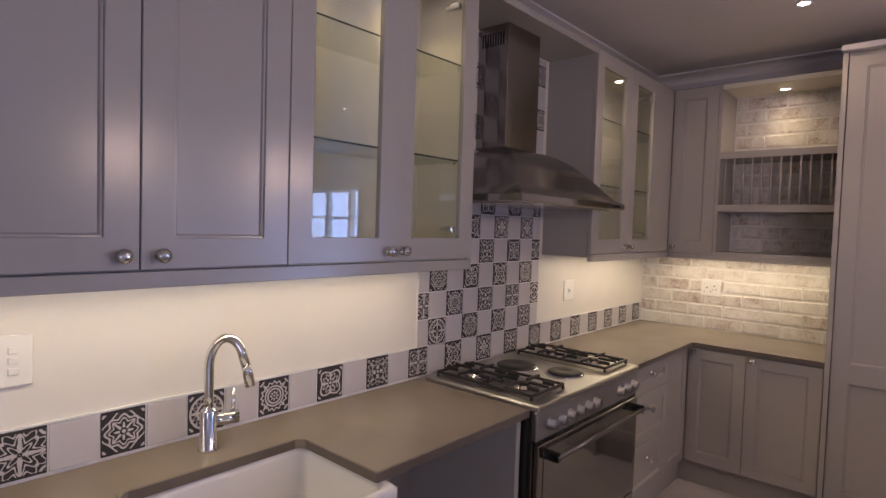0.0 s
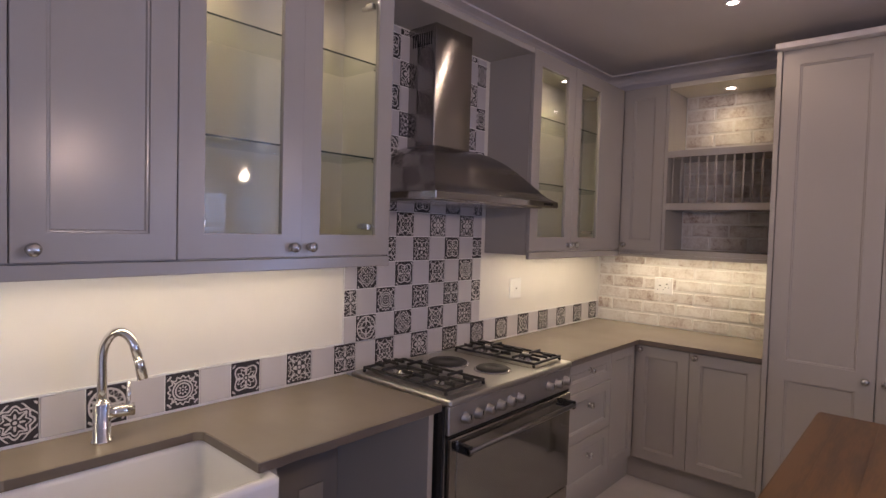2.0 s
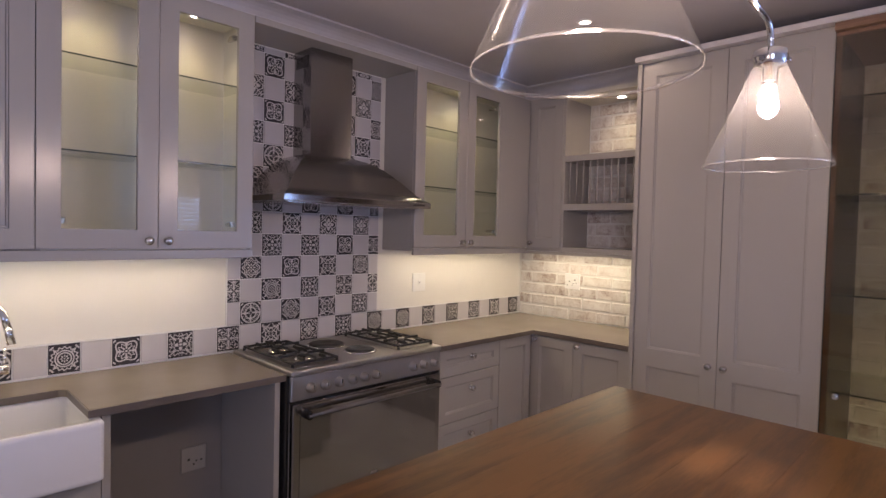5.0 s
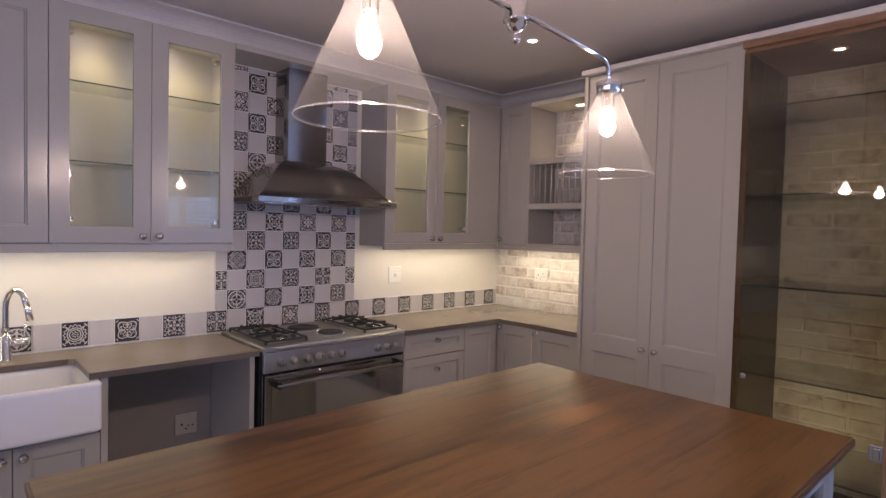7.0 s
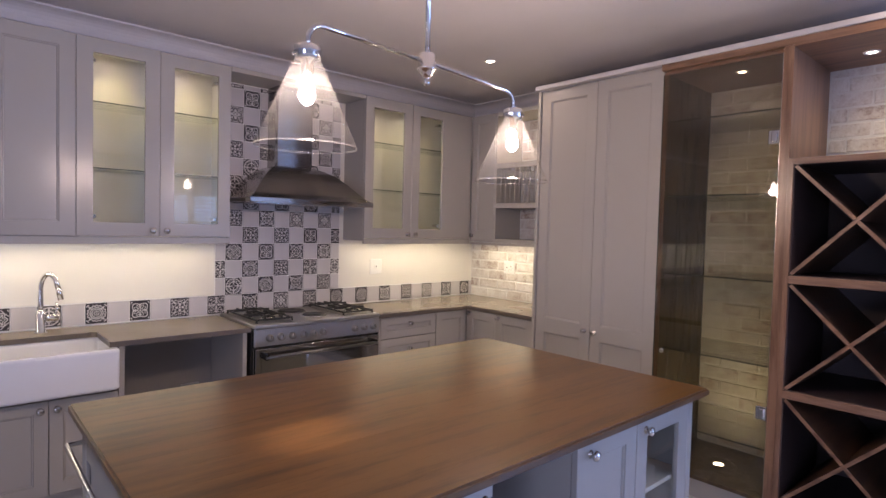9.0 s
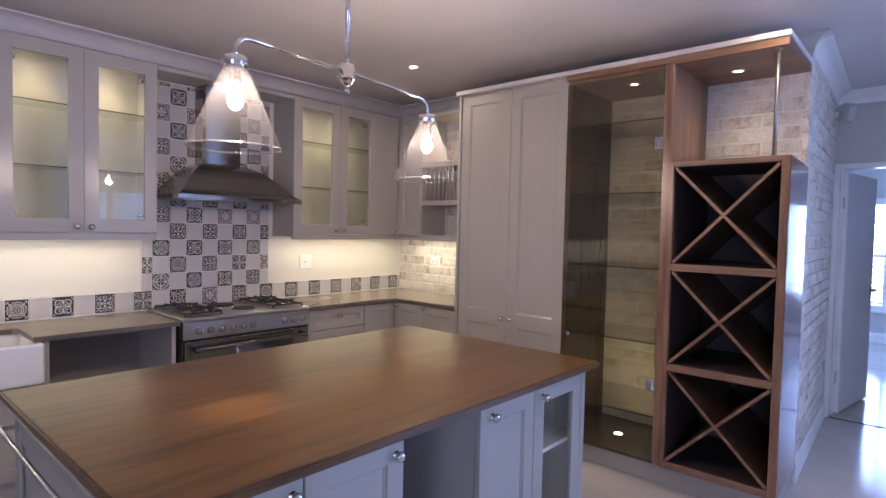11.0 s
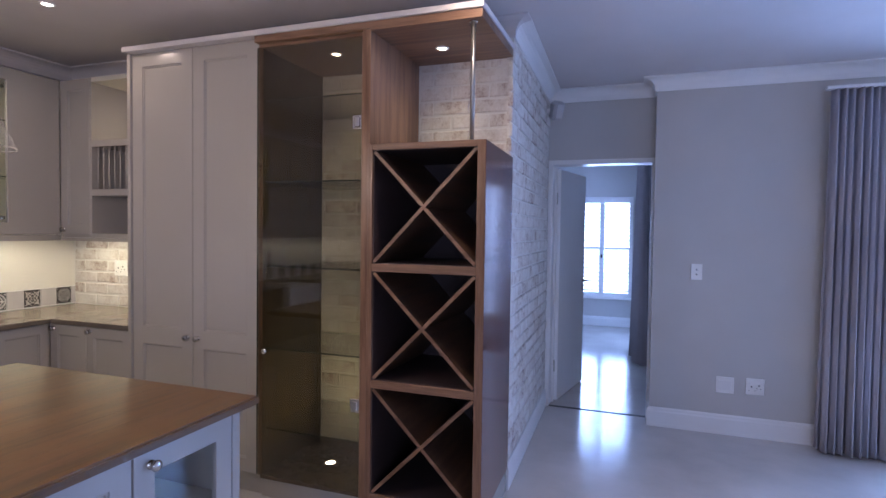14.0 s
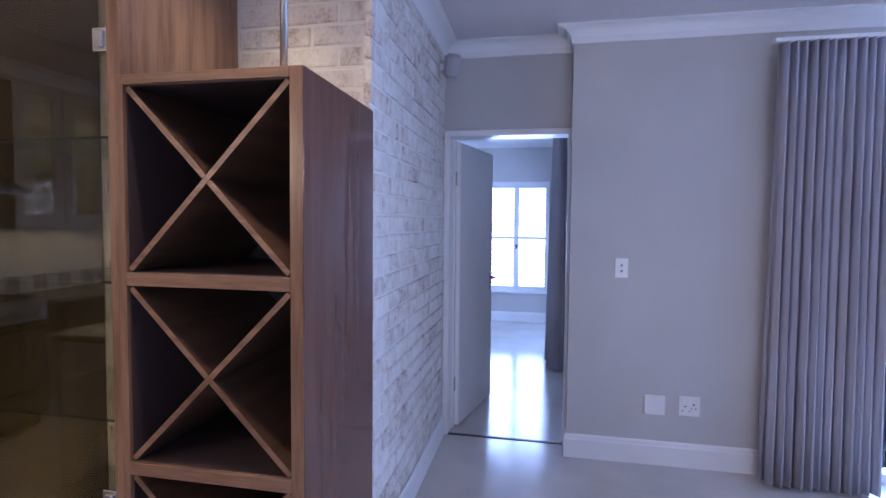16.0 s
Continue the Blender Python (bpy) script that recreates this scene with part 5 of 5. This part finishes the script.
# Cover colour darkened to stand in for the shade inside the bay.
plate("wall_socket", facing(EAST, 0.012), 2.87, 0.40, 0.12, 0.12, "socket at the back of the empty bay, cover darkened for shade", "socket", holes=socket_holes[:4], cover=paint("shaded_socket_plastic", (0.40, 0.37, 0.34), 0.5))
plate("wall_switch", P0, 4.576, 1.218, 0.078, 0.122, "white light switch with two small rockers", "switch", keys=((0, 0.018, 0.02, 0.022), (0, -0.018, 0.02, 0.022)), holes=((0, 0.018, 0.0045), (0, -0.018, 0.0045)))
plate("wall_socket", P0, 4.792, 0.375, 0.122, 0.122, "blank white cover plate", "cover plate", keys=((0, 0, 0.085, 0.07),))
plate("wall_socket", P0, 4.993, 0.381, 0.122, 0.122, "white double socket above the skirting", "socket", holes=socket_holes, keys=((-0.04, 0.035, 0.016, 0.022), (0.04, 0.035, 0.016, 0.022)))
pir = thing("alarm_detector", (3.46, 6.93, 2.49), "grey alarm detector high on the brick wall beside the door", "detector")
pb = bmesh.new()
box(pb, -0.045, 0.045, -0.055, 0.055, -0.075, 0.075, 0.022)
bmesh.ops.transform(pb, matrix=Matrix.Translation((3.505, 6.95, 2.49)) @ Matrix.Rotation(radians(35), 4, 'Z') @ Matrix.Rotation(radians(20), 4, 'X'), verts=pb.verts)
part("case", pb, paint("grey_plastic", (0.42, 0.41, 0.42), 0.45), pir)
part("bracket", boxes((3.415, 3.475, 6.96, 7.00, 2.47, 2.51)), PLASTIC, pir)

# ---- wall tiles ----
P = 0.1174
YG, ZG = 3.100, 0.9135     # a grid corner
gap = 0.0044
tile_meshes = {}
rt = random.Random(11)


KNOWN = {(-13, 0): 5, (-11, 0): 4, (-9, 0): 1, (-7, 0): 2, (-5, 0): 3, (-3, 0): 0, (-1, 0): 5, (1, 0): 7, (3, 0): 6, (5, 0): 0, (7, 0): 4,
         (0, 1): 1, (2, 1): 4, (4, 1): 7, (6, 1): 0, (-1, 2): 5, (1, 2): 2, (3, 2): 0, (5, 2): 5, (0, 3): 4, (2, 3): 3, (4, 3): 7, (6, 3): 2}


def lay_tile(ya, yb, za, zb, dark, cell):
    key = (round(yb - ya, 4), round(zb - za, 4), KNOWN.get(cell, rt.randrange(8)) if dark else -1)
    if key not in tile_meshes:
        bm = boxes((0, 0.0065, -(yb - ya) / 2 + gap / 2, (yb - ya) / 2 - gap / 2, -(zb - za) / 2 + gap / 2, (zb - za) / 2 - gap / 2), bevel=0.0012)
        tile_meshes[key] = mesh_of("tile", bm, PATTERNS[key[2]] if dark else TILEW)
    t = new("tile", tile_meshes[key])
    t.parent, t.location = wall_west, (0.0022, (ya + yb) / 2, (za + zb) / 2)


part("grout_bed", boxes((0.0002, 0.0045, 3.031, 4.0, 1.032, 2.49), (0.0002, 0.0045, -2.498, 5.496, 0.8975, 1.0335), (0.0002, 0.0078, -2.498, 3.0305, 1.0337, 1.0372), (0.0002, 0.0078, 4.0005, 5.496, 1.0337, 1.0372), (0.0002, 0.0078, 3.0275, 3.031, 1.0375, 1.397)), GROUT, wall_west)
for r in range(14):
    za, zb = ZG + r * P * 1.012, ZG + (r + 1) * P * 1.012
    zb = min(zb, 2.488)
    za -= 0.008 if r == 0 else 0
    for c in range(-48, 21):
        ya, yb = YG + c * P, YG + (c + 1) * P
        if r == 0:
            ya, yb = max(ya, -2.496), min(yb, 5.494)
        else:
            ya, yb = max(ya, 3.032), min(yb, 3.998)
        if yb - ya < 0.012 or zb - za < 0.02:
            continue
        lay_tile(ya, yb, za, zb, (c + r) % 2 == 1, (c, r))

# ---- bricks ----
rb = random.Random(21)
brick_meshes = []
for k in range(8):
    bm = bmesh.new()
    box(bm, -0.110, 0.110, -0.016, 0.016, -0.0375, 0.0375, 0.005)
    for v in bm.verts:
        v.co += Vector((rb.uniform(-1, 1) * 0.003, rb.uniform(-1, 1) * 0.0025, rb.uniform(-1, 1) * 0.0025))
    brick_meshes.append(mesh_of("brick", bm, BRICK))
BH, BL = 0.086, 0.232


def lay_bricks(wall, a0, a1, z0, z1, m, shift=0.0):
    """Courses of bricks between a0 and a1 along the wall, cut at the ends."""
    row = 0
    z = z0 + BH / 2
    while z < z1:
        a = a0 - (BL * 0.5 if row % 2 else 0) - shift
        while a < a1:
            lo, hi = max(a, a0), min(a + BL, a1)
            if hi - lo > 0.03:
                o = new("brick", rb.choice(brick_meshes))
                o.parent = wall
                o.matrix_basis = m @ Matrix.Translation(((lo + hi) / 2, rb.uniform(-0.003, 0.003), z)) @ Matrix.Diagonal(((hi - lo) / BL, 1, 1, 1))
            a += BL
        z += BH
        row += 1


NB = Matrix.Translation((0, 5.514, 0))
NC = Matrix.Translation((0, 5.492, 0))
lay_bricks(wall_north, 0.01, 1.25, 0.898, 1.42, NC)
lay_bricks(wall_north, 0.61, 1.23, 1.455, 2.49, NC, 0.05)
lay_bricks(wall_north, 2.23, 2.85, 0.145, 2.47, NB, 0.1)
lay_bricks(wall_north, 2.905, 3.462, 1.93, 2.62, NB, 0.03)
lay_bricks(wall_side, 5.488, 7.16, 0.15, 2.61, Matrix.Translation((3.4605, 0, 0)) @ Matrix.Translation((0, 5.5, 0)) @ Matrix.Rotation(radians(92.06), 4, 'Z') @ Matrix.Translation((-5.5, 0, 0)), 0.07)
